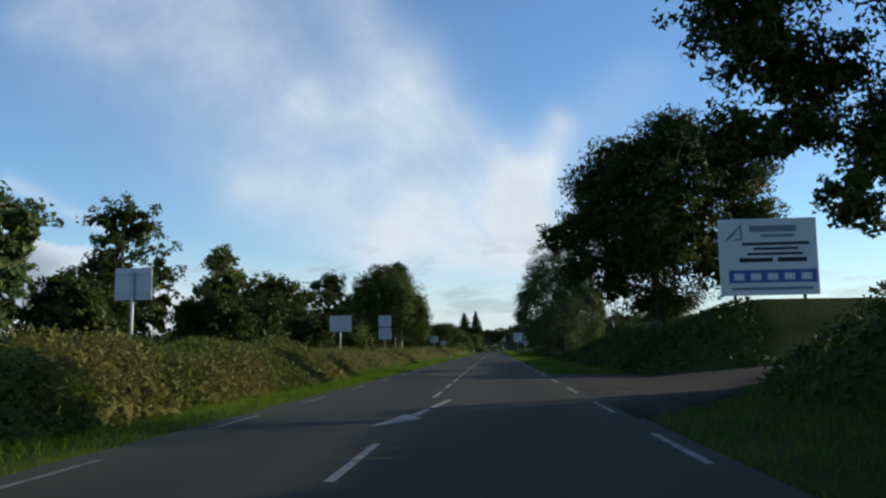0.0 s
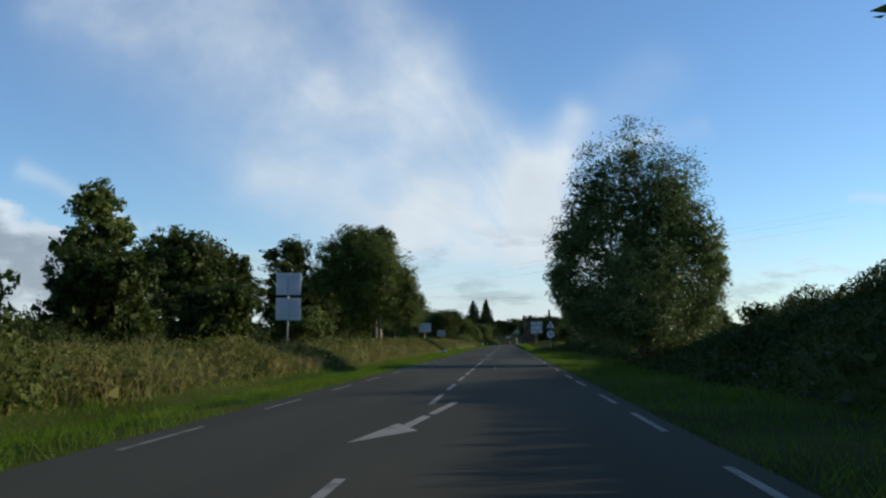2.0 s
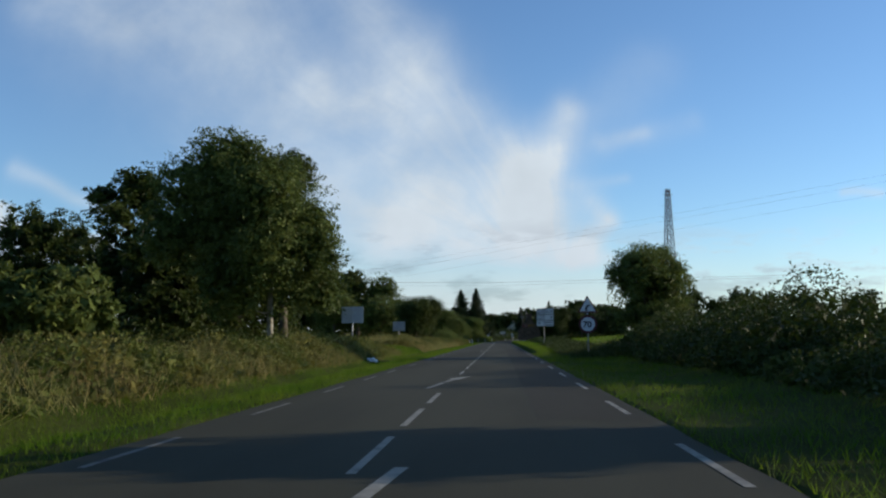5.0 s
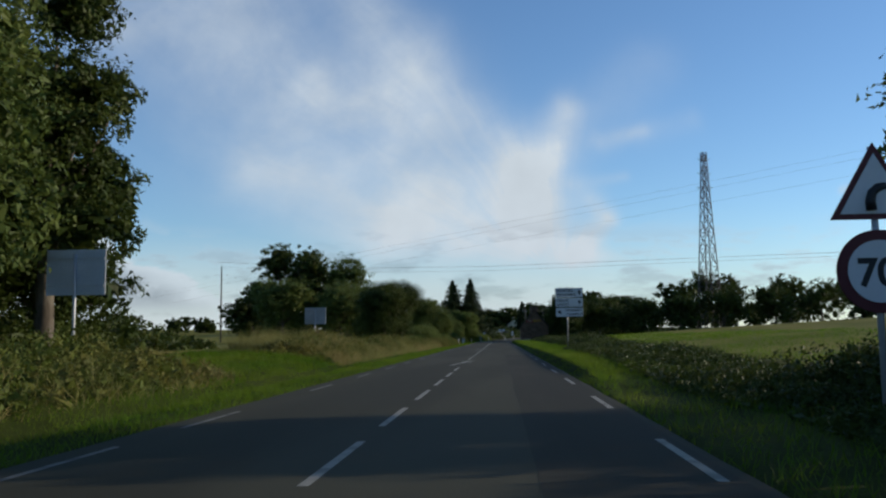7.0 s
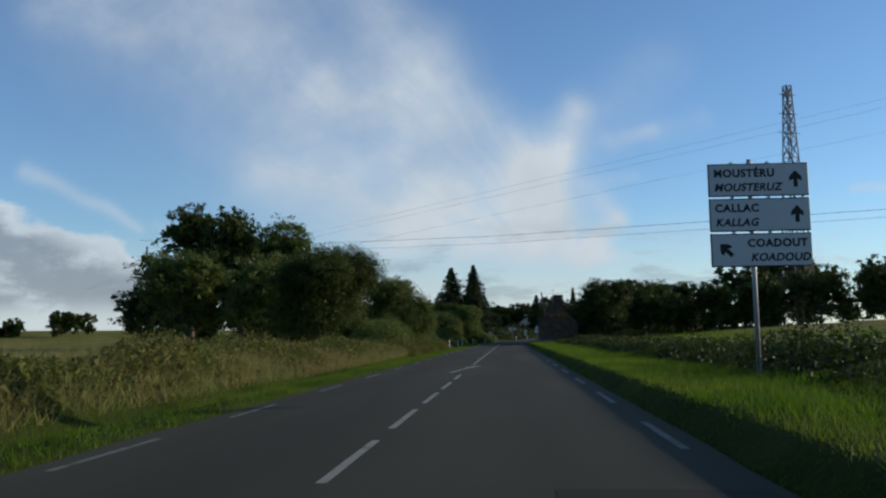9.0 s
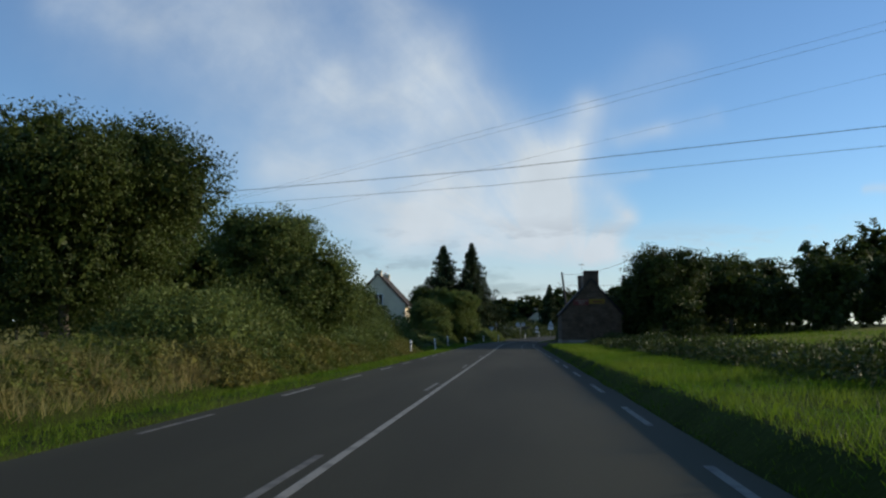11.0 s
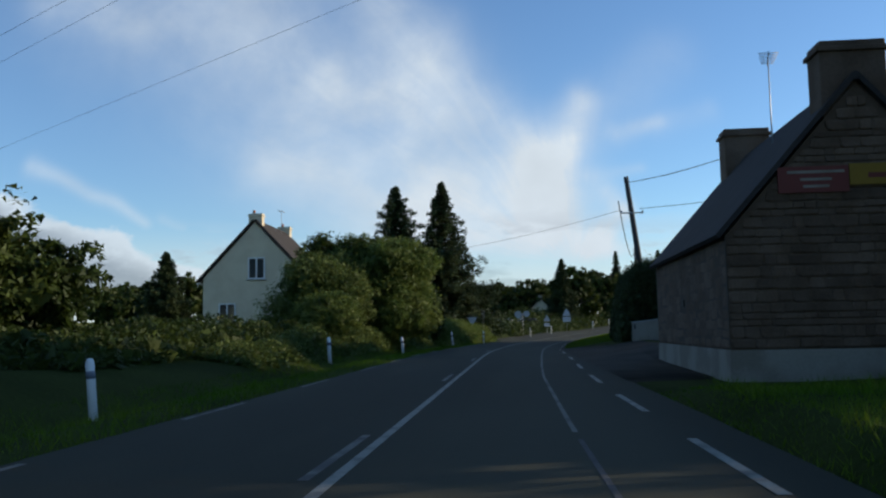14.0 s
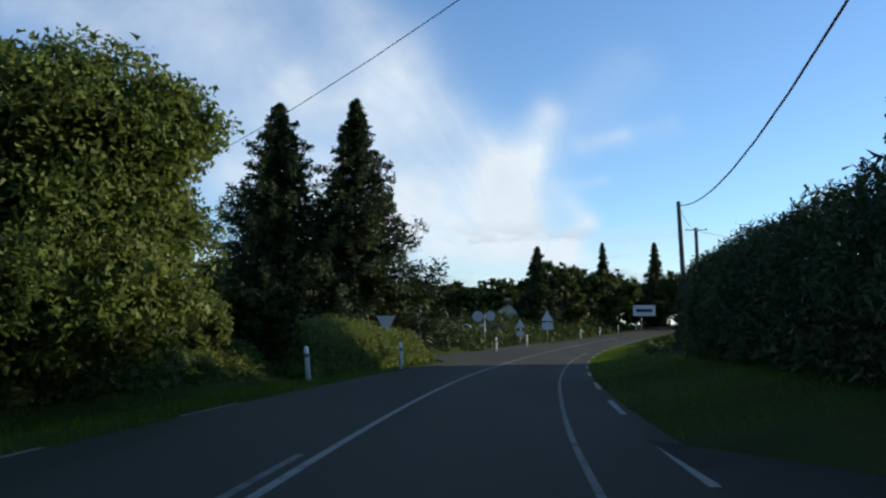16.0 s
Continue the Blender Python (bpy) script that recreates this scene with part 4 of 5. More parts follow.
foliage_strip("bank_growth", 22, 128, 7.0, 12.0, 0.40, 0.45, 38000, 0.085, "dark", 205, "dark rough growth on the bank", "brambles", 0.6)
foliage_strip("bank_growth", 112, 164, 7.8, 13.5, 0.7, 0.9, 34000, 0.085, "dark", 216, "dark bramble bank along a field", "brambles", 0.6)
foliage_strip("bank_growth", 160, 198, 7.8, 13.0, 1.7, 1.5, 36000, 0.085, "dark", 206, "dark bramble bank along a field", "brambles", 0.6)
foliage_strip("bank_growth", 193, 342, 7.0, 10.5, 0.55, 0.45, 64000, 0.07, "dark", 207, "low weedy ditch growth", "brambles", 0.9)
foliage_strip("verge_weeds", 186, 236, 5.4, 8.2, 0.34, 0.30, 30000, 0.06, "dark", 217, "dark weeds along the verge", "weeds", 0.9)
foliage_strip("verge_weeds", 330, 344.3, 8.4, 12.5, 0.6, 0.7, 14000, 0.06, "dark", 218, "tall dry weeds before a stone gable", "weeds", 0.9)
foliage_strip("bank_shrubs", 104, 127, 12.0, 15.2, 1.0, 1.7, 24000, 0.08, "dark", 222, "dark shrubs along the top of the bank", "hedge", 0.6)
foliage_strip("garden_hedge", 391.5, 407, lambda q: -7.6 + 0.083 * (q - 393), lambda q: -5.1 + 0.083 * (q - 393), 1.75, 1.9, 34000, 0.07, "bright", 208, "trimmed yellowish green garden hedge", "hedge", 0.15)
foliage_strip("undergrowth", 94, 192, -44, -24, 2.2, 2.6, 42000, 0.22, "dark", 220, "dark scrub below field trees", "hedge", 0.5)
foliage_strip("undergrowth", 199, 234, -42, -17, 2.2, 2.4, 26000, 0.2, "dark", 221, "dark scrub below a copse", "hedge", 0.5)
foliage_strip("garden_shrubs", 345, 392, -16, -8, 0.9, 1.2, 36000, 0.14, "dark", 209, "low dark garden shrubs", "hedge", 0.5)
foliage_strip("conifer_hedge", 367.8, 398, lambda q: 6.35 + 0.022 * (q - 366), lambda q: 9.4 + 0.022 * (q - 366), 3.0, 3.3, 76000, 0.06, "needle", 210, "tall dark clipped conifer hedge", "hedge", 0.05, fade=False, power=7)
foliage_strip("conifer_hedge", 367.7, 374, 6.1, 10.0, 3.5, 3.5, 30000, 0.06, "needle", 215, "tall dark conifer hedge rising behind a wall", "hedge", 0.06, fade=False, power=6)
foliage_strip("garden_shrubs", 352, 392, -8.5, -6.2, 0.45, 0.8, 30000, 0.09, "oak", 211, "low leafy shrubs along a garden edge", "hedge", 0.8)
foliage_strip("undergrowth", 425, 500, -34, -5.5, 1.6, 2.2, 30000, 0.2, "dark", 212, "dark undergrowth below garden trees", "hedge", 0.5)
foliage_strip("undergrowth", 402, 505, 6.5, 22, 0.9, 1.6, 26000, 0.18, "dark", 213, "dark undergrowth beside the bend", "hedge", 0.6)
foliage_strip("undergrowth", 346, 372, 11, 30, 1.2, 1.2, 10000, 0.16, "dark", 214, "dark undergrowth behind a house", "hedge", 0.6)
# verges
grass_strip("verge_grass", 30, 200, -6.4, -3.05, 85000, 0.20, 0.008, "grass", 301, "bright green roadside grass")
grass_strip("verge_grass", 200, 395, -6.2, -3.05, 85000, 0.18, 0.008, "grass", 302, "bright green roadside grass")
grass_strip("verge_grass", 30, 200, 3.7, 8.0, 60000, 0.20, 0.008, "grass", 303, "roadside grass in the shade")
grass_strip("verge_grass", 200, 340, lambda q: 4.18 + 0.22 * noise.noise((1.0, q * 0.6, 2.0)), 7.6, 110000, 0.22, 0.008, "grass", 304, "long bright roadside grass")
grass_strip("dry_grass", 84, 203, -11.5, -6.0, 27000, 0.7, 0.010, "dry", 305, "tall straw-coloured dry grass", 1.1)
grass_strip("dry_grass", 218, 300, -12, -5.8, 58000, 0.68, 0.010, "dry", 306, "tall straw-coloured dry grass beside a field")
grass_strip("verge_grass", 200, 342, 3.74, 4.5, 24000, 0.10, 0.008, "grass", 311, "short grass on the shaded edge of the verge")
grass_strip("dry_grass", 219, 229, -11.5, -7.2, 9000, 1.05, 0.012, "dry", 309, "tall straw-coloured clump of dry grass")
grass_strip("verge_grass", 200, 220, -14, -6.0, 26000, 0.26, 0.010, "grass", 310, "long green grass in a gap of the bank")
grass_strip("field_grass", 200, 345, 9.0, 26, 40000, 0.3, 0.014, "grass", 307, "long meadow grass")
grass_strip("verge_grass", 374, 432, 3.75, 7.0, 26000, 0.14, 0.008, "grass", 308, "short roadside grass below a hedge")


# ---- signs ----
def post(bm, x, y, h, r=0.045, base=-0.25):
    cyl(bm, r, h - base, (x, y, base), 10)


def empty(name, spot, label, category, rz=0.0):
    e = new(name)
    e.matrix_basis = pose(*spot, 0, 0, rz)
    return tagged(e, label, category)


def panel(w, h, z, y=0.0, t=0.03, bev=0.0):
    bm = bmesh.new()
    box(bm, (w, t, h), (0, y, z), bev)
    return bm


def back_sign(x, y, zs, w, h, label, rz=0.0):
    """A direction sign seen from behind."""
    s = empty("direction_sign", gx(x, y), label, "sign", rz)
    z0 = s.location[2]
    bm = bmesh.new()
    post(bm, 0, 0, max(zs) - z0 + h * 0.4)
    part("post", bm, M["galv"], s)
    for z in zs:
        p = part("panel", panel(w, h, z - z0, 0.06), M["signback"], s)
        for dz in (-0.3, 0.3):
            bm = bmesh.new()
            box(bm, (w * 0.96, 0.03, 0.05), (0, 0.03, z - z0 + h * dz))
            part("rail", bm, M["galv"], p)
    return s


back_sign(-8.4, 98.1, (2.85,), 1.4, 1.02, "rectangular direction sign seen from its grey back")
back_sign(-8.98, 125.2, (3.9, 2.7), 1.2, 1.05, "two-panel sign seen from its grey back")
back_sign(-9.5, 199.8, (3.0,), 1.6, 1.2, "rectangular sign seen from its grey back")
back_sign(-9.6, 229.8, (2.55,), 1.3, 1.0, "rectangular sign seen from its dark weathered back")
back_sign(-8.28, 66.0, (2.98,), 1.02, 0.86, "rectangular direction sign seen from its grey back")
def danger_sign():
    """A triangular bend warning above a round speed limit on one post."""
    s = empty("road_sign", gx(6.7, 189.8), "triangular bend warning above a round seventy limit on a post", "sign")
    z0 = s.location[2]
    bm = bmesh.new()
    post(bm, 0, 0, 3.7 - z0)
    part("post", bm, M["galv"], s)

    def tri(r, y, t, round_=0.0):
        bm = bmesh.new()
        c = 3.05 - z0
        pts = [(math.sin(a) * r, c + math.cos(a) * r) for a in (0, 2 * math.pi / 3, 4 * math.pi / 3)]
        f = [bm.verts.new((x, y - t / 2, z)) for x, z in pts]
        b = [bm.verts.new((x, y + t / 2, z)) for x, z in pts]
        bm.faces.new(f), bm.faces.new(b[::-1])
        for i in range(3):
            j = (i + 1) % 3
            bm.faces.new((f[i], b[i], b[j], f[j]))
        bmesh.ops.recalc_face_normals(bm, faces=bm.faces)
        return bm

    p = part("warning_plate", tri(0.70, -0.055, 0.03), M["red"], s)
    part("white_field", tri(0.55, -0.073, 0.012), M["white"], p)
    bm = bmesh.new()
    tube(bm, [(-0.07, -0.083, 2.82 - z0), (-0.08, -0.083, 2.95 - z0), (-0.05, -0.083, 3.06 - z0), (0.03, -0.083, 3.13 - z0), (0.13, -0.083, 3.15 - z0)], [0.075, 0.07, 0.065, 0.06, 0.05], 6)
    part("bend_symbol", bm, M["black"], p)

    def disc(r, y, t):
        bm = bmesh.new()
        tube(bm, [(0, y - t / 2, 2.0 - z0), (0, y + t / 2, 2.0 - z0)], [r, r], 40)
        return bm

    d = part("limit_plate", disc(0.56, -0.055, 0.03), M["red"], s)
    part("white_field", disc(0.42, -0.075, 0.012), M["white"], d)
    lettering("70", 0.52, (-0.30, -0.084, 1.81 - z0), M["black"], d, "digits", bold=0.016)


def lettering(text, size, at, mat, parent, name="lettering", slant=0.0, bold=0.006, spread=1.0):
    cu = bpy.data.curves.new("lettering", "FONT")
    cu.body, cu.size, cu.extrude, cu.offset, cu.shear, cu.space_character = text, size, 0.001, bold, slant, spread
    tmp = bpy.data.objects.new("lettering", cu)
    scene.collection.objects.link(tmp)
    bpy.context.view_layer.update()
    me = bpy.data.meshes.new_from_object(tmp.evaluated_get(bpy.context.evaluated_depsgraph_get()))
    bpy.data.objects.remove(tmp)
    me.materials.clear()
    me.materials.append(mat)
    ob = new(name, me)
    ob.parent = parent
    ob.matrix_basis = pose(*at, 90, 0, 0)
    return ob


def town_sign():
    """Three white direction panels with town names on a post."""
    s = empty("direction_sign", gx(6.87, 243.4), "three white direction panels with black town names on one post", "sign", 2.0)
    z0 = s.location[2]
    bm = bmesh.new()
    post(bm, -0.15, 0.0, 4.85 - z0, 0.05)
    part("post", bm, M["galv"], s)
    names = (("MOUSTÉRU", "MOUSTERUZ", 0), ("CALLAC", "KALLAG", 0), ("COADOUT", "KOADOUD", 1))
    for i, (a, b, kind) in enumerate(names):
        z = 4.40 - z0 - i * 0.74
        p = part("panel", panel(2.08, 0.70, z, -0.07, 0.03, 0.008), M["black"], s)
        part("white_field", panel(2.03, 0.65, z, -0.088, 0.008), M["white"], p)
        x = -0.92 if kind == 0 else -0.28
        lettering(a, 0.225, (x, -0.094, z + 0.07), M["black"], p, bold=0.010, spread=1.12)
        lettering(b, 0.225, (x + (0.0 if kind == 0 else 0.05), -0.094, z - 0.23), M["black"], p, slant=0.22, bold=0.008, spread=1.08)
        bm = bmesh.new()
        cxx, ang = (0.77, 0.0) if kind == 0 else (-0.72, math.pi / 4)
        shape = ((-0.045, -0.17), (0.045, -0.17), (0.045, 0.0), (0.13, -0.04), (0.13, 0.05), (0.0, 0.19), (-0.13, 0.05), (-0.13, -0.04), (-0.045, 0.0))
        vs = [bm.verts.new((cxx + px * math.cos(ang) - pz * math.sin(ang), -0.0945, z + px * math.sin(ang) + pz * math.cos(ang))) for px, pz in shape]
        bm.faces.new(vs)
        part("arrow", bm, M["black"], p)
        for bx in (-0.55, 0.2):
            bm = bmesh.new()
            box(bm, (0.06, 0.06, 0.05), (bx, -0.06, z + 0.36))
            part("clamp", bm, M["galv"], p)


def billboard():
    """A big white advertising board on legs on top of the bank."""
    s = empty("billboard", (14.1, 83.6, 2.9), "large white roadside billboard with blue band and dark lettering", "billboard", -3)
    for x in (-1.55, 1.55):
        bm = bmesh.new()
        box(bm, (0.12, 0.12, 3.6), (x, 0.1, 1.2), 0.01)
        part("leg", bm, M["wood"], s)
    p = part("board", panel(4.4, 3.55, 2.25, 0.0, 0.06, 0.01), M["white"], s)
    bar = 0
    rows = ((3.55, 0.30, -0.75, 2.1, "grey"), (3.22, 0.14, 0.45, 1.5, "grey"), (2.85, 0.13, 0.35, 3.0, "black"), (2.62, 0.12, 0.35, 2.0, "black"),
            (2.38, 0.12, 0.30, 2.5, "black"), (2.10, 0.20, -0.55, 1.5, "black"), (2.10, 0.20, 1.05, 1.3, "black"), (0.78, 0.14, 0.1, 3.6, "grey"))
    for z, h, x, w, m in rows:
        part("text_bar", bar_of(x + (1.0 if z > 3.5 else 0), z, w, h, -0.036), M[m], p)
    band = part("blue_band", bar_of(0.15, 1.35, 3.9, 0.6, -0.036), M["blue"], p)
    for i in range(5):
        part("number_bar", bar_of(-1.35 + i * 0.75, 1.33, 0.46, 0.3, -0.042), M["white"], band)
    bm = bmesh.new()
    tube(bm, [(-1.9, -0.04, 3.0), (-1.55, -0.04, 3.35), (-1.2, -0.04, 3.75), (-1.15, -0.04, 3.1), (-1.55, -0.04, 3.05)], [0.02, 0.06, 0.05, 0.06, 0.02], 5)
    part("emblem", bm, M["grey"], p)


def bar_of(x, z, w, h, y):
    bm = bmesh.new()
    box(bm, (w, 0.006, h), (x, y, z))
    return bm


danger_sign()
town_sign()
billboard()


# ---- houses ----
def slab(bm, a, b, c, d, t):
    """A plate through four corners, with thickness t downwards along its normal."""
    a, b, c, d = (Vector(v) for v in (a, b, c, d))
    n = (b - a).cross(d - a).normalized() * t
    top = [bm.verts.new(v) for v in (a, b, c, d)]
    low = [bm.verts.new(v - n) for v in (a, b, c, d)]
    bm.faces.new(top), bm.faces.new(low[::-1])
    for i in range(4):
        j = (i + 1) % 4
        bm.faces.new((top[i], low[i], low[j], top[j]))
    bmesh.ops.recalc_face_normals(bm, faces=bm.faces)


def prism(bm, outline, y0, y1):
    f = [bm.verts.new((x, y0, z)) for x, z in outline]
    b = [bm.verts.new((x, y1, z)) for x, z in outline]
    bm.faces.new(f), bm.faces.new(b[::-1])
    for i in range(len(outline)):
        j = (i + 1) % len(outline)
        bm.faces.new((f[i], b[i], b[j], f[j]))
    bmesh.ops.recalc_face_normals(bm, faces=bm.faces)


def chimney(bm, cxx, cy, w, d, z0, z1):
    box(bm, (w, d, z1 - z0), (cxx, cy, (z0 + z1) / 2), 0.02)
    box(bm, (w + 0.12, d + 0.12, 0.10), (cxx, cy, z1 - 0.18), 0.01)


def antenna(parent, x, y, z, h):
    bm = bmesh.new()
    tube(bm, [(x, y, z), (x, y, z + h)], [0.02, 0.015], 5)
    tube(bm, [(x - 0.12, y - 0.5, z + h), (x + 0.12, y + 0.5, z + h - 0.05)], [0.014, 0.014], 4)
    for i in range(8):
        q = -0.45 + i * 0.125
        w = 0.24 - 0.012 * i
        tube(bm, [(x + q * 0.24 - w, y + q, z + h - 0.02), (x + q * 0.24 + w, y + q, z + h - 0.02)], [0.009, 0.009], 4)
    part("antenna", bm, M["galv"], parent)


def stone_house():
    W, L, E, A = 5.3, 9.0, 2.95, 5.95
    h = empty("stone_house", (5.62, 344.6, -0.05), "old low stone house with slate roof and limewashed base", "house", -0.5)
    bm = bmesh.new()
    prism(bm, [(0, 0), (W, 0), (W, E), (W / 2, A), (0, E)], 0.0, L)
    walls = part("wall", bm, M["mortar"], h, "dark rubble stone gable")
    bm = bmesh.new()
    box(bm, (0.02, L + 0.02, 2.2), (-0.012, L / 2, 1.85))
    side_face = part("side_face", bm, M["render"], walls, "rough brownish rubble face towards the road")
    bm = bmesh.new()
    prism(bm, [(-0.05, 0.0), (W + 0.05, 0.0), (W + 0.03, 0.66), (-0.03, 0.66)], -0.05, L + 0.03)
    part("limewashed_base", bm, M["lime"], walls, "white limewashed plinth")
    bm = bmesh.new()
    box(bm, (0.06, 0.16, 0.16), (-0.02, 4.7, 1.72))
    part("vent_hole", bm, M["black"], walls)
    # banner boards on the gable
    b = part("banner", panel(1.36, 0.52, 4.0, -0.075, 0.03), M["brown"], h, "faded red sign board with white bars")
    b.location = (1.72, 0, 0)
    for z, w in ((4.15, 1.1), (4.0, 0.6), (3.86, 0.5)):
        part("text_bar", bar_of(0.05, z, w, 0.055, -0.094), M["lime"], b)
    b = part("banner", panel(1.4, 0.42, 4.08, -0.075, 0.03), M["yellow"], h, "faded yellow sign board")
    b.location = (3.12, 0, 0)
    part("text_bar", bar_of(0.1, 4.05, 0.9, 0.1, -0.094), M["brown"], b)
    # roof
    o, ov = 0.15, 0.12
    sl = (A - E) / (W / 2)
    ez = E - o * sl
    for side in (0, 1):
        bm = bmesh.new()
        x = -o if side == 0 else W + o
        pts = [(x, -ov, ez + 0.10), (W / 2, -ov, A + 0.10), (W / 2, L + ov, A + 0.10), (x, L + ov, ez + 0.10)]
        slab(bm, *(pts if side else pts[::-1]), 0.10)
        part("roof", bm, M["slate"], h, "dark slate roof slope")
    bm = bmesh.new()
    tube(bm, [(W / 2, -ov, A + 0.12), (W / 2, L + ov, A + 0.12)], [0.09, 0.09], 8)
    part("ridge", bm, M["slate"], h)
    bm = bmesh.new()
    chimney(bm, W / 2 + 0.02, 0.42, 1.3, 0.75, 5.1, 6.85)
    part("chimney", bm, M["stone"], h)
    bm = bmesh.new()
    chimney(bm, W / 2, L - 0.42, 1.3, 0.75, 5.1, 6.95)
    part("chimney", bm, M["stone"], h)
    bm = bmesh.new()
    ang = math.atan(sl)
    box(bm, (0.75, 0.55, 0.08), (0.95, 3.4, 0.95 * sl + E + 0.16), 0.01, Matrix.Rotation(-ang, 4, "Y"))
    part("skylight", bm, M["galv"], h)
    antenna(h, W / 2 - 0.55, 3.8, 5.2, 2.5)
    # rubble stones of the gable
    rng = random.Random(5)
    shapes = []
    for k in range(6):
        bm = bmesh.new()
        vs = box(bm, (1, 1, 1), (0, 0, 0), 0.14)
        for v in bm.verts:
            v.co += Vector((rng.uniform(-0.05, 0.05), rng.uniform(-0.05, 0.1), rng.uniform(-0.06, 0.06)))
        me = bpy.data.meshes.new("stone")
        bm.to_mesh(me)
        bm.free()
        me.materials.append(M["stone"])
        shapes.append(me)
    z = 0.68
    while z < A - 0.25:
        rh = rng.uniform(0.12, 0.26)
        half = W / 2 if z + rh < E else (A - z - rh) / (A - E) * W / 2 - 0.05
        x = W / 2 - half
        while x < W / 2 + half - 0.12:
            w = min(rng.uniform(0.18, 0.70), W / 2 + half - x)
            st = new("stone", rng.choice(shapes))
            st.parent = walls
            st.location = (x + w / 2, -0.01, z + rh / 2)
            st.scale = (w - 0.012, rng.uniform(0.05, 0.075), (rh - 0.012) * rng.uniform(0.86, 1.0))
            x += w
        z += rh
    # flatter rubble of the wall along the road
    z = 0.70
    while z < E - 0.12:
        rh = rng.uniform(0.16, 0.28)
        y = 0.05
        while y < L - 0.15:
            w = min(rng.uniform(0.25, 0.75), L - y)
            if not (4.3 < y + w / 2 < 5.1 and abs(z + rh / 2 - 1.72) < 0.22):
                st = new("stone", rng.choice(shapes))
                st.parent = side_face
                st.matrix_basis = Matrix.Translation((-0.016, y + w / 2, z + min(rh, E - z) / 2 + rng.uniform(-0.035, 0.035))) @ Matrix.Rotation(rng.uniform(-0.07, 0.07), 4, "X") @ Matrix.Rotation(radians(-90), 4, "Z") @ Matrix.Diagonal((w * rng.uniform(0.92, 1.06), rng.uniform(0.012, 0.026), min(rh, E - z) * rng.uniform(0.8, 1.08), 1))
            y += w
        z += rh
    # slates of the slope towards the road
    sm = mesh_of("slate", [(-0.2, 0, 0), (0.2, 0, 0), (0.2, 0.34, 0.0), (-0.2, 0.34, 0), (-0.2, 0, 0.014), (0.2, 0, 0.014), (0.2, 0.34, 0.002), (-0.2, 0.34, 0.002)],
                 [(4, 5, 6, 7), (0, 1, 5, 4), (1, 2, 6, 5), (3, 0, 4, 7)], M["slate"])
    roof = [c for c in h.children if c.name.startswith("roof")][0]
    run = math.hypot(W / 2 + o, A - ez)
    cols, rws = 23, 13
    for r in range(rws):
        for c in range(cols):
            d = r * run / rws
            y = -ov + 0.2 + (c + (0.5 if r % 2 else 0.0)) * (L + 2 * ov - 0.4) / cols
            sx = new("slate", sm)
            sx.parent = roof
            u = d / run
            sx.matrix_basis = Matrix.Translation((-o + u * (W / 2 + o) - 0.01, y, ez + u * (A - ez) + 0.115)) @ Matrix.Rotation(-ang, 4, "Y") @ Matrix.Rotation(radians(-90), 4, "Z")


def cream_house():
    W, L, E, A = 8.3, 10.0, 5.5, 9.9
    x0, y0 = -23.25, 393.3
    g = land(-19, 395)
    h = empty("cream_house", (x0, y0, g), "cream rendered two-storey house with a steep slate roof", "house", 1.0)
    E, A = E - g, A - g
    bm = bmesh.new()
    prism(bm, [(0, -0.3), (W, -0.3), (W, E), (W / 2, A), (0, E)], 0.0, L)
    part("wall", bm, M["cream"], h)
    sl = (A - E) / (W / 2)
    o = 0.4
    for side in (0, 1):
        x = -o if side == 0 else W + o
        pts = [(x, -0.2, E - o * sl + 0.14), (W / 2, -0.2, A + 0.14), (W / 2, L + 0.2, A + 0.14), (x, L + 0.2, E - o * sl + 0.14)]
        bm = bmesh.new()
        slab(bm, *(pts if side else pts[::-1]), 0.16)
        r = part("roof", bm, M["slate"], h)
        bm = bmesh.new()
        tube(bm, [(x, -0.2, E - o * sl + 0.05), (x, L + 0.2, E - o * sl + 0.05)], [0.07, 0.07], 8)
        part("gutter", bm, M["galv"], r)
    for y in (0.5, L - 0.5):
        bm = bmesh.new()
        chimney(bm, W / 2, y, 1.1, 0.7, A - 0.9, A + 0.75)
        c = part("chimney", bm, M["cream"], h)
        bm = bmesh.new()
        cyl(bm, 0.11, 0.3, (W / 2 - 0.2, y, A + 0.74), 10)
        part("chimney_pot", bm, M["brick"], c)
    antenna(h, W / 2 + 0.6, 6.0, A - 0.5, 2.2)
    for wx, wz in ((W / 2 + 0.15, 6.25 - g), (W / 2 - 2.2, 2.2), (W / 2 + 2.2, 2.2)):
        w = empty("window", (wx, 0, wz), "", "")
        w.parent = h
        w.pop("category", None)
        bm = bmesh.new()
        box(bm, (1.35, 0.12, 0.09), (0, -0.02, 0.81)), box(bm, (1.35, 0.12, 0.09), (0, -0.02, -0.81))
        box(bm, (0.09, 0.12, 1.7), (-0.63, -0.02, 0)), box(bm, (0.09, 0.12, 1.7), (0.63, -0.02, 0)), box(bm, (0.10, 0.10, 1.6), (0, -0.02, 0))
        part("window_frame", bm, M["frame"], w)
        for px in (-0.31, 0.31):
            bm = bmesh.new()
            box(bm, (0.52, 0.03, 1.54), (px, -0.005, 0))
            part("pane", bm, M["glass"], w)
        bm = bmesh.new()
        box(bm, (1.6, 0.22, 0.08), (0, -0.08, -0.90), 0.01)
        part("window_sill", bm, M["concrete"], w)


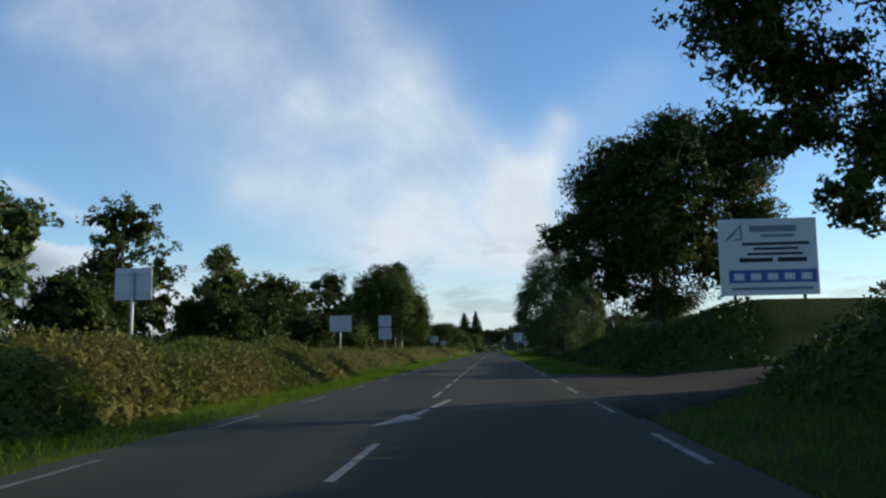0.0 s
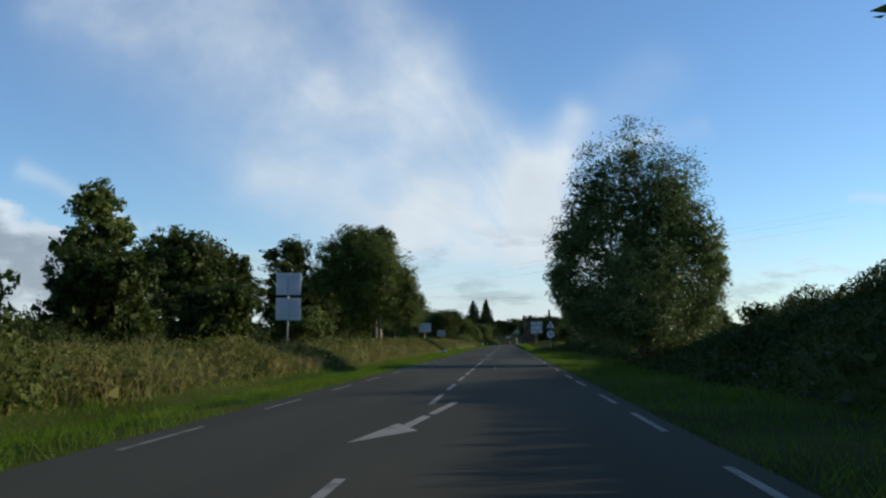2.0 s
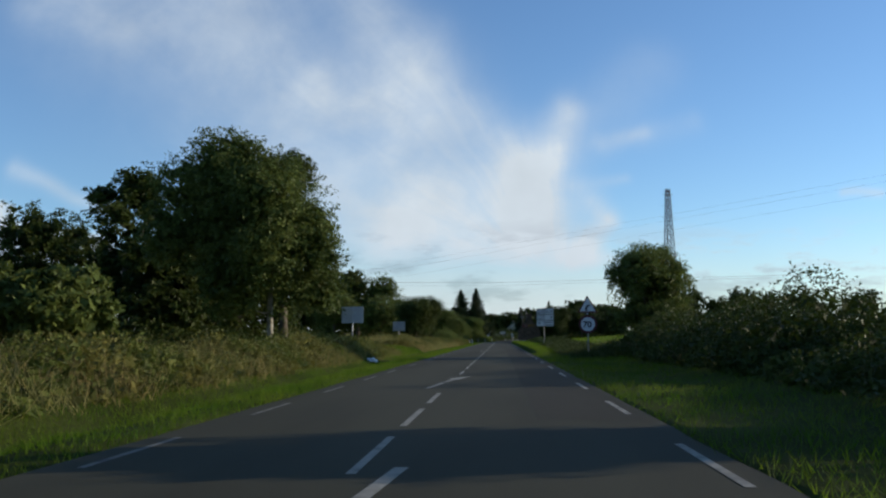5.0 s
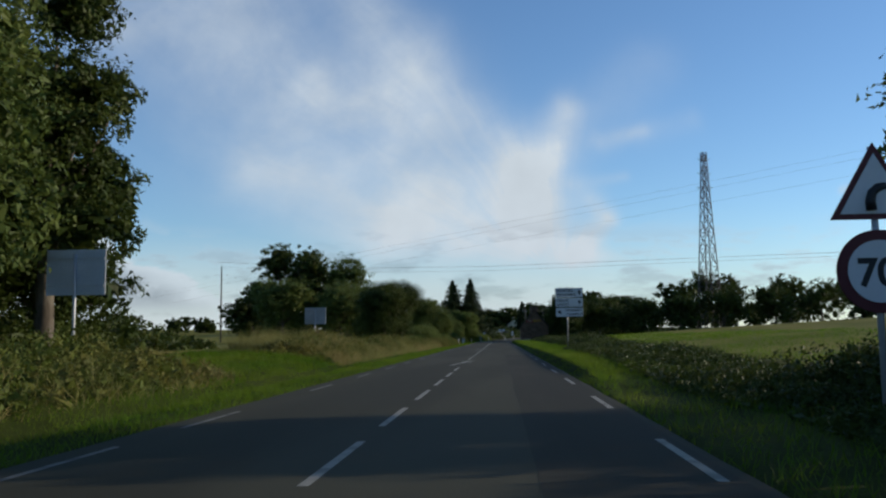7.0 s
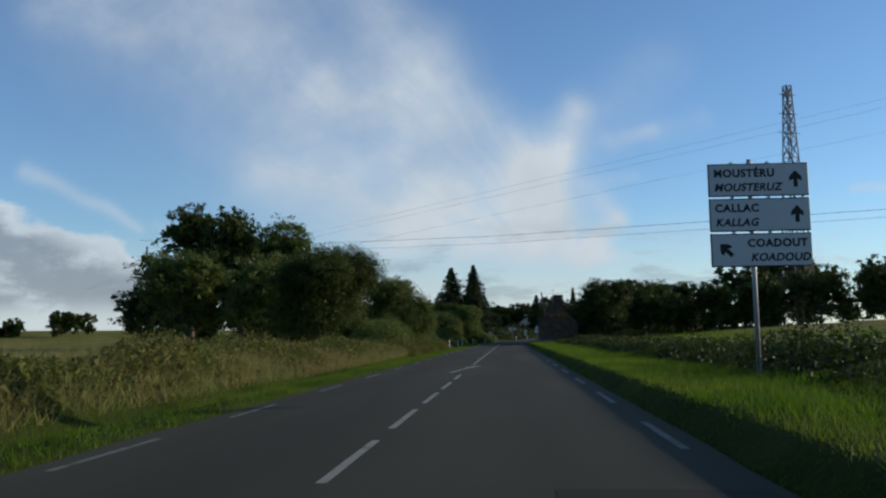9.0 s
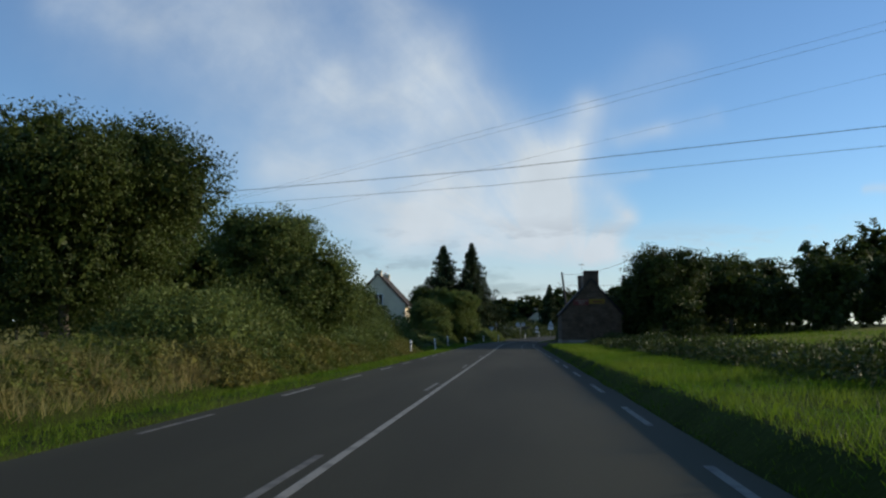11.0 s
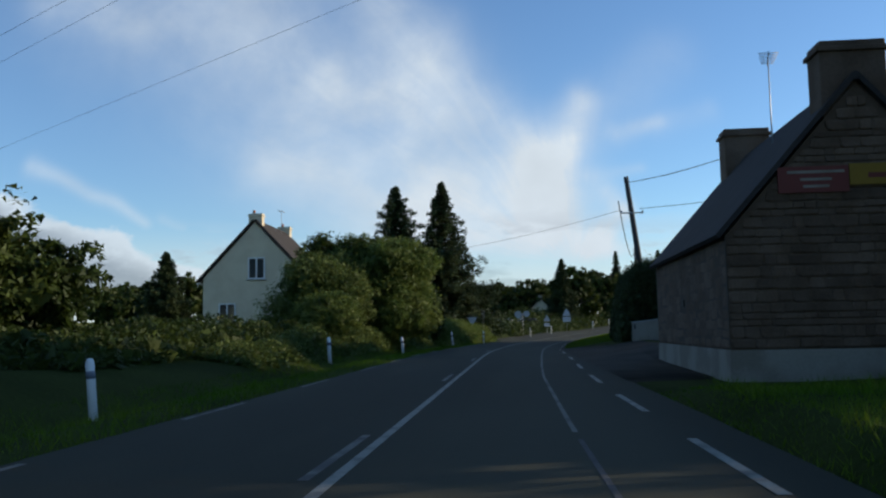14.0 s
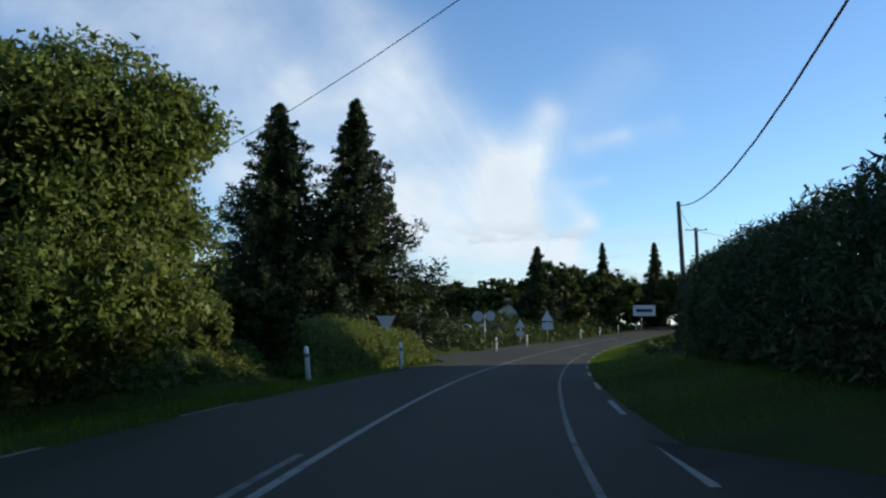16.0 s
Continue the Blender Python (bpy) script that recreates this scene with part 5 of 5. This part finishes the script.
def small_house(x, y, rz, W, L, E, A, wall, label):
    h = empty("small_house", at_x(x, y), label, "house", rz)
    bm = bmesh.new()
    prism(bm, [(0, -0.5), (W, -0.5), (W, E), (W / 2, A), (0, E)], 0.0, L)
    w = part("wall", bm, M[wall], h)
    sl = (A - E) / (W / 2)
    for side in (0, 1):
        px = -0.3 if side == 0 else W + 0.3
        pts = [(px, -0.2, E - 0.3 * sl + 0.12), (W / 2, -0.2, A + 0.12), (W / 2, L + 0.2, A + 0.12), (px, L + 0.2, E - 0.3 * sl + 0.12)]
        bm = bmesh.new()
        slab(bm, *(pts if side else pts[::-1]), 0.14)
        part("roof", bm, M["slate"], h)
    bm = bmesh.new()
    chimney(bm, W / 2, 0.45, 0.9, 0.6, A - 0.5, A + 0.8)
    part("chimney", bm, M["lime"], h)
    for q in (0.3, 0.7):
        bm = bmesh.new()
        box(bm, (0.9, 0.08, 1.1), (W * q, -0.02, 1.3))
        part("window", bm, M["glass"], w)


small_house(4.6, 528, 12, 5.2, 8.0, 1.9, 4.6, "cream", "small pale gabled house beyond the bend")
small_house(14.6, 371, 20, 6.5, 8.0, 2.4, 5.4, "render", "low dark house behind a garden wall")
stone_house()
cream_house()


def garden_wall():
    w = empty("garden_wall", (6.68, 367.2, 0.16), "low pale rendered garden wall with a sloping coping", "wall", -4)
    bm = bmesh.new()
    prism(bm, [(0, -0.3), (7.5, -0.3), (7.5, 1.55), (2.6, 1.40), (0.4, 1.15), (0, 1.13)], 0.0, 0.25)
    part("wall_body", bm, M["lime"], w)
    bm = bmesh.new()
    slab(bm, (-0.03, -0.03, 1.17), (0.4, -0.03, 1.20), (0.4, 0.28, 1.20), (-0.03, 0.28, 1.17), 0.05)
    slab(bm, (0.4, -0.03, 1.20), (2.6, -0.03, 1.45), (2.6, 0.28, 1.45), (0.4, 0.28, 1.20), 0.05)
    slab(bm, (2.6, -0.03, 1.45), (7.5, -0.03, 1.60), (7.5, 0.28, 1.60), (2.6, 0.28, 1.45), 0.05)
    part("coping", bm, M["concrete"], w)
    bm = bmesh.new()
    box(bm, (0.06, 0.05, 0.2), (0.12, -0.02, 0.95))
    part("letter_slot", bm, M["black"], w)


garden_wall()


# ---- marker posts ----
def marker(x, y, lean=0.0, turn=0.0):
    s = empty("marker_post", at_x(x, y), "white plastic roadside marker post with a grey reflector band", "post")
    tagged(s, group="white marker posts along the road")
    s.matrix_basis = s.matrix_basis @ pose(0, 0, 0, 0, lean, turn)
    bm = bmesh.new()
    tube(bm, [(0, 0, -0.2), (0, 0, 0.95), (0, 0.01, 1.02)], [0.075, 0.07, 0.045], 12)
    part("post_body", bm, M["plastic"], s)
    bm = bmesh.new()
    tube(bm, [(0, 0, 0.70), (0, 0, 0.82)], [0.0735, 0.0735], 12)
    part("reflector_band", bm, M["grey"], s)


for x, y, lean in ((-5.37, 323.5, 0), (-5.35, 340.5, -5), (-5.92, 360.6, -3), (-4.83, 374.3, -4), (-3.17, 389.0, -5)):
    marker(x, y, lean)
for y in (425, 437, 462, 472, 482, 492):
    marker(cx(y) - 3.9, y)
marker(cx(398) - 3.6, 398)


# ---- poles, pylon and lines ----
def wooden_pole(base, top, label, arm=None, r=0.14):
    s = empty("utility_pole", base, label, "pole")
    t = Vector(top) - Vector(base)
    bm = bmesh.new()
    tube(bm, [(0, 0, -0.4), tuple(t * 0.5), tuple(t)], [r * 1.2, r, r * 0.8], 12)
    p = part("shaft", bm, M["wood"], s)
    if arm:
        az, w = arm
        c = t * (az / t.z)
        bm = bmesh.new()
        box(bm, (w, 0.06, 0.06), tuple(c + Vector((0, -0.12, 0))))
        a = part("crossarm", bm, M["galv"], s)
        for q in (-0.45, 0.45):
            bm = bmesh.new()
            cyl(bm, 0.03, 0.10, tuple(c + Vector((w * q, -0.12, 0.04))), 8)
            part("insulator", bm, M["grey"], a)
    return s


def cable(name, pts, r, label, sag=0.0):
    bm = bmesh.new()
    out = []
    for a, b in zip(pts, pts[1:]):
        a, b = Vector(a), Vector(b)
        for i in range(10):
            q = i / 10
            out.append(a.lerp(b, q) - Vector((0, 0, sag * 4 * q * (1 - q))))
    out.append(Vector(pts[-1]))
    tube(bm, out, [r] * len(out), 5)
    return tagged(part(name, bm, M["wire"]), label, "cable")


wooden_pole(at_x(7.85, 369.2), (6.92, 369.2, 8.4), "leaning dark wooden utility pole with a short crossarm", (6.1, 1.1), 0.14)
wooden_pole(at_x(13.6, 413.6), (13.3, 413.4, 8.9), "dark wooden utility pole above a hedge", None, 0.14)
wooden_pole(at_x(16.0, 420.0), (15.9, 420.0, 8.2), "dark wooden utility pole with a crossarm", (7.6, 1.4), 0.13)
wooden_pole(at_x(-62.4, 372.3), (-62.4, 372.3, 18.0), "tall pole with a crossarm in the fields", (15.5, 3.2), 0.17)
cable("overhead_cable", [(6.5, 369.1, 7.2), (13.3, 413.4, 8.7)], 0.028, "thick black overhead cable between poles", 1.5)
cable("overhead_cable", [(6.95, 369.1, 8.1), (14.0, 356.0, 9.0)], 0.018, "thin black overhead cable to a house", 0.5)
cable("overhead_cable", [(6.6, 369.05, 6.75), (-16.0, 404.0, 8.2)], 0.009, "thin overhead cable crossing the road", 1.0)
cable("overhead_cable", [(7.5, 369.05, 6.8), (20.0, 352.0, 7.2)], 0.014, "thin overhead cable to a house", 0.5)
cable("overhead_cable", [(13.3, 413.4, 8.7), (15.9, 420.0, 8.0), (40, 455, 10)], 0.016, "thin overhead cable between poles", 0.3)
for a, b, c, d, r in ((331.3, -0.609, 13.6, -0.026, 0.022), (336.0, -0.594, 13.2, -0.020, 0.016)):
    cable("overhead_cable", [(x, a + b * x, c + d * x + 0.0009 * x * x * (x < 0)) for x in (55, 30, 0, -30, -62.4)], r, "black power cable crossing above the road")
for a, b, c, d, r in ((360.5, -0.549, 23.5, 0.110, 0.012), (373.7, -0.56, 22.4, 0.107, 0.012), (365.3, -0.573, 25.3, 0.109, 0.012)):
    cable("overhead_cable", [(x, a + b * x, c + d * x) for x in (90, 43.6, 20, 0, -20, -50, -95)], r, "thin high-voltage cable above the fields")


def pylon():
    x, y, top = 44.3, 356.0, 38.4
    g = at_x(x, y)
    s = empty("power_pylon", g, "tall slim lattice steel power pylon", "pylon", 18)
    H = top - g.z
    def corner(q, k):
        w = 1.5 * (1 - q) ** 1.15 + 0.42
        return Vector((w * (1 if k in (0, 3) else -1), w * (1 if k < 2 else -1), q * H))
    lev = [0, 0.13, 0.25, 0.36, 0.46, 0.55, 0.63, 0.70, 0.765, 0.825, 0.88, 0.935, 1.0]
    for k in range(4):
        bm = bmesh.new()
        tube(bm, [corner(q, k) for q in lev], [0.11] * 5 + [0.09] * 8, 4)
        part("leg", bm, M["lattice"], s)
    for k in range(4):
        bm = bmesh.new()
        for i in range(len(lev) - 1):
            a, b = corner(lev[i], k), corner(lev[i], (k + 1) % 4)
            c, d = corner(lev[i + 1], k), corner(lev[i + 1], (k + 1) % 4)
            tube(bm, [a, d], [0.06, 0.06], 4)
            tube(bm, [b, c], [0.06, 0.06], 4)
            tube(bm, [c, d], [0.045, 0.045], 4)
        part("bracing", bm, M["lattice"], s)
    for q, w in ((0.80, 1.9), (0.88, 1.7), (0.96, 1.5)):
        bm = bmesh.new()
        for e in (-1, 1):
            tube(bm, [(-w * 0.3, 0.3 * e, q * H), (w * 0.7 * 1.4, 0, q * H + 0.1)], [0.05, 0.04], 4)
            tube(bm, [(w * 0.3, 0.3 * e, q * H), (-w * 0.7 * 1.4, 0, q * H + 0.1)], [0.05, 0.04], 4)
        part("arm", bm, M["lattice"], s)


pylon()


# ---- signs and cars near the bend ----
def small_sign(x, y, parts_, label, h, rz=0.0):
    s = empty("road_sign", at_x(x, y), label, "sign", rz)
    bm = bmesh.new()
    post(bm, 0, 0, h, 0.04)
    part("post", bm, M["galv"], s)
    for kind, z, w, hh, mat, dx in parts_:
        bm = bmesh.new()
        if kind == "tri":
            up = 1 if hh > 0 else -1
            f = [bm.verts.new((px * w / 2 + dx, -0.06, z + pz * abs(hh) / 2 * up)) for px, pz in ((-1, -1), (1, -1), (0, 1))]
            b = [bm.verts.new((v.co.x, -0.03, v.co.z)) for v in f]
            bm.faces.new(f), bm.faces.new(b[::-1])
            for i in range(3):
                bm.faces.new((f[i], b[i], b[(i + 1) % 3], f[(i + 1) % 3]))
            bmesh.ops.recalc_face_normals(bm, faces=bm.faces)
        elif kind == "disc":
            tube(bm, [(dx, -0.06, z), (dx, -0.03, z)], [w / 2, w / 2], 24)
        else:
            box(bm, (w, 0.03, hh), (dx, -0.05, z), 0.006)
        part("plate", bm, M[mat], s)
    return s


small_sign(8.5, 450.0, (("tri", 2.8, 1.2, 1.05, "white", 0), ("box", 1.75, 1.1, 0.7, "white", 0)), "triangular warning sign over a white plate", 3.1)
small_sign(2.2, 432.0, (("disc", 2.5, 0.85, 0, "white", -0.55), ("disc", 2.55, 0.75, 0, "white", 0.45)), "two pale round signs on one post", 2.7)
small_sign(-2.5, 403.5, (("tri", 2.0, 0.9, -0.8, "signback", 0),), "give-way sign seen from its grey back", 2.1)
small_sign(-2.2, 421.0, (("box", 1.35, 0.28, 2.2, "plastic", 0),), "narrow white marker board in the sun", 1.2)
b = small_sign(24.5, 486.0, (("box", 3.0, 3.1, 1.5, "white", 0.4),), "white town board near the hedge", 3.4)
part("text_bar", bar_of(0.4, 3.0, 2.3, 0.42, -0.07), M["black"], [c for c in b.children if c.name.startswith("plate")][0])
small_sign(5.4, 441.0, (("tri", 2.2, 0.9, 0.8, "white", 0), ("box", 1.3, 0.7, 0.4, "white", 0)), "small warning sign at the bend", 2.3)


def parked_car(x, y, rz, label, mat):
    s = empty("parked_car", at_x(x, y), label, "car", rz)
    bm = bmesh.new()
    prism(bm, [(-2.0, 0.28), (2.0, 0.28), (2.05, 0.7), (1.3, 0.86), (0.75, 1.38), (-1.0, 1.42), (-1.75, 0.92), (-2.05, 0.85)], -0.82, 0.82)
    bmesh.ops.bevel(bm, geom=list(bm.edges), offset=0.06, segments=1, affect="EDGES")
    part("body", bm, mat, s)
    for e in (-0.825, 0.825):
        bm = bmesh.new()
        prism(bm, [(-1.45, 0.92), (1.05, 0.92), (0.66, 1.3), (-0.95, 1.34)], e - 0.01, e + 0.01)
        part("side_window", bm, M["glass"], s)
    for wx in (-1.25, 1.25):
        for e in (-0.74, 0.74):
            bm = bmesh.new()
            tube(bm, [(wx, e - 0.1, 0.31), (wx, e + 0.1, 0.31)], [0.31, 0.31], 18)
            w = part("wheel", bm, M["tyre"], s)
            bm = bmesh.new()
            tube(bm, [(wx, e - 0.11, 0.31), (wx, e + 0.11, 0.31)], [0.19, 0.19], 12)
            part("rim", bm, M["galv"], w)


parked_car(-4.6, 446, 10, "dark parked car under the trees", M["car"])
parked_car(-0.2, 449, 15, "pale grey parked car under the trees", M["galv"])
parked_car(3.2, 455, 20, "dark parked car beside the road", M["car"])


def litter(x, y):
    rng = random.Random(3)
    bm = bmesh.new()
    for i in range(4):
        r = bmesh.ops.create_icosphere(bm, subdivisions=2, radius=0.11)
        off = Vector((rng.uniform(-0.35, 0.35), rng.uniform(-0.2, 0.2), 0.14 + 0.1 * (i % 2)))
        for v in r["verts"]:
            v.co = Vector((v.co.x * 1.3, v.co.y, v.co.z * 0.8)) + off + Vector((0, 0, 0.05 * noise.noise(v.co * 9)))
    ob = part("crumpled_bags", bm, M["plastic"])
    ob.location = at_x(x, y)
    tagged(ob, "crumpled white plastic bags lying in the verge grass", "litter")


litter(-5.75, 185.5)
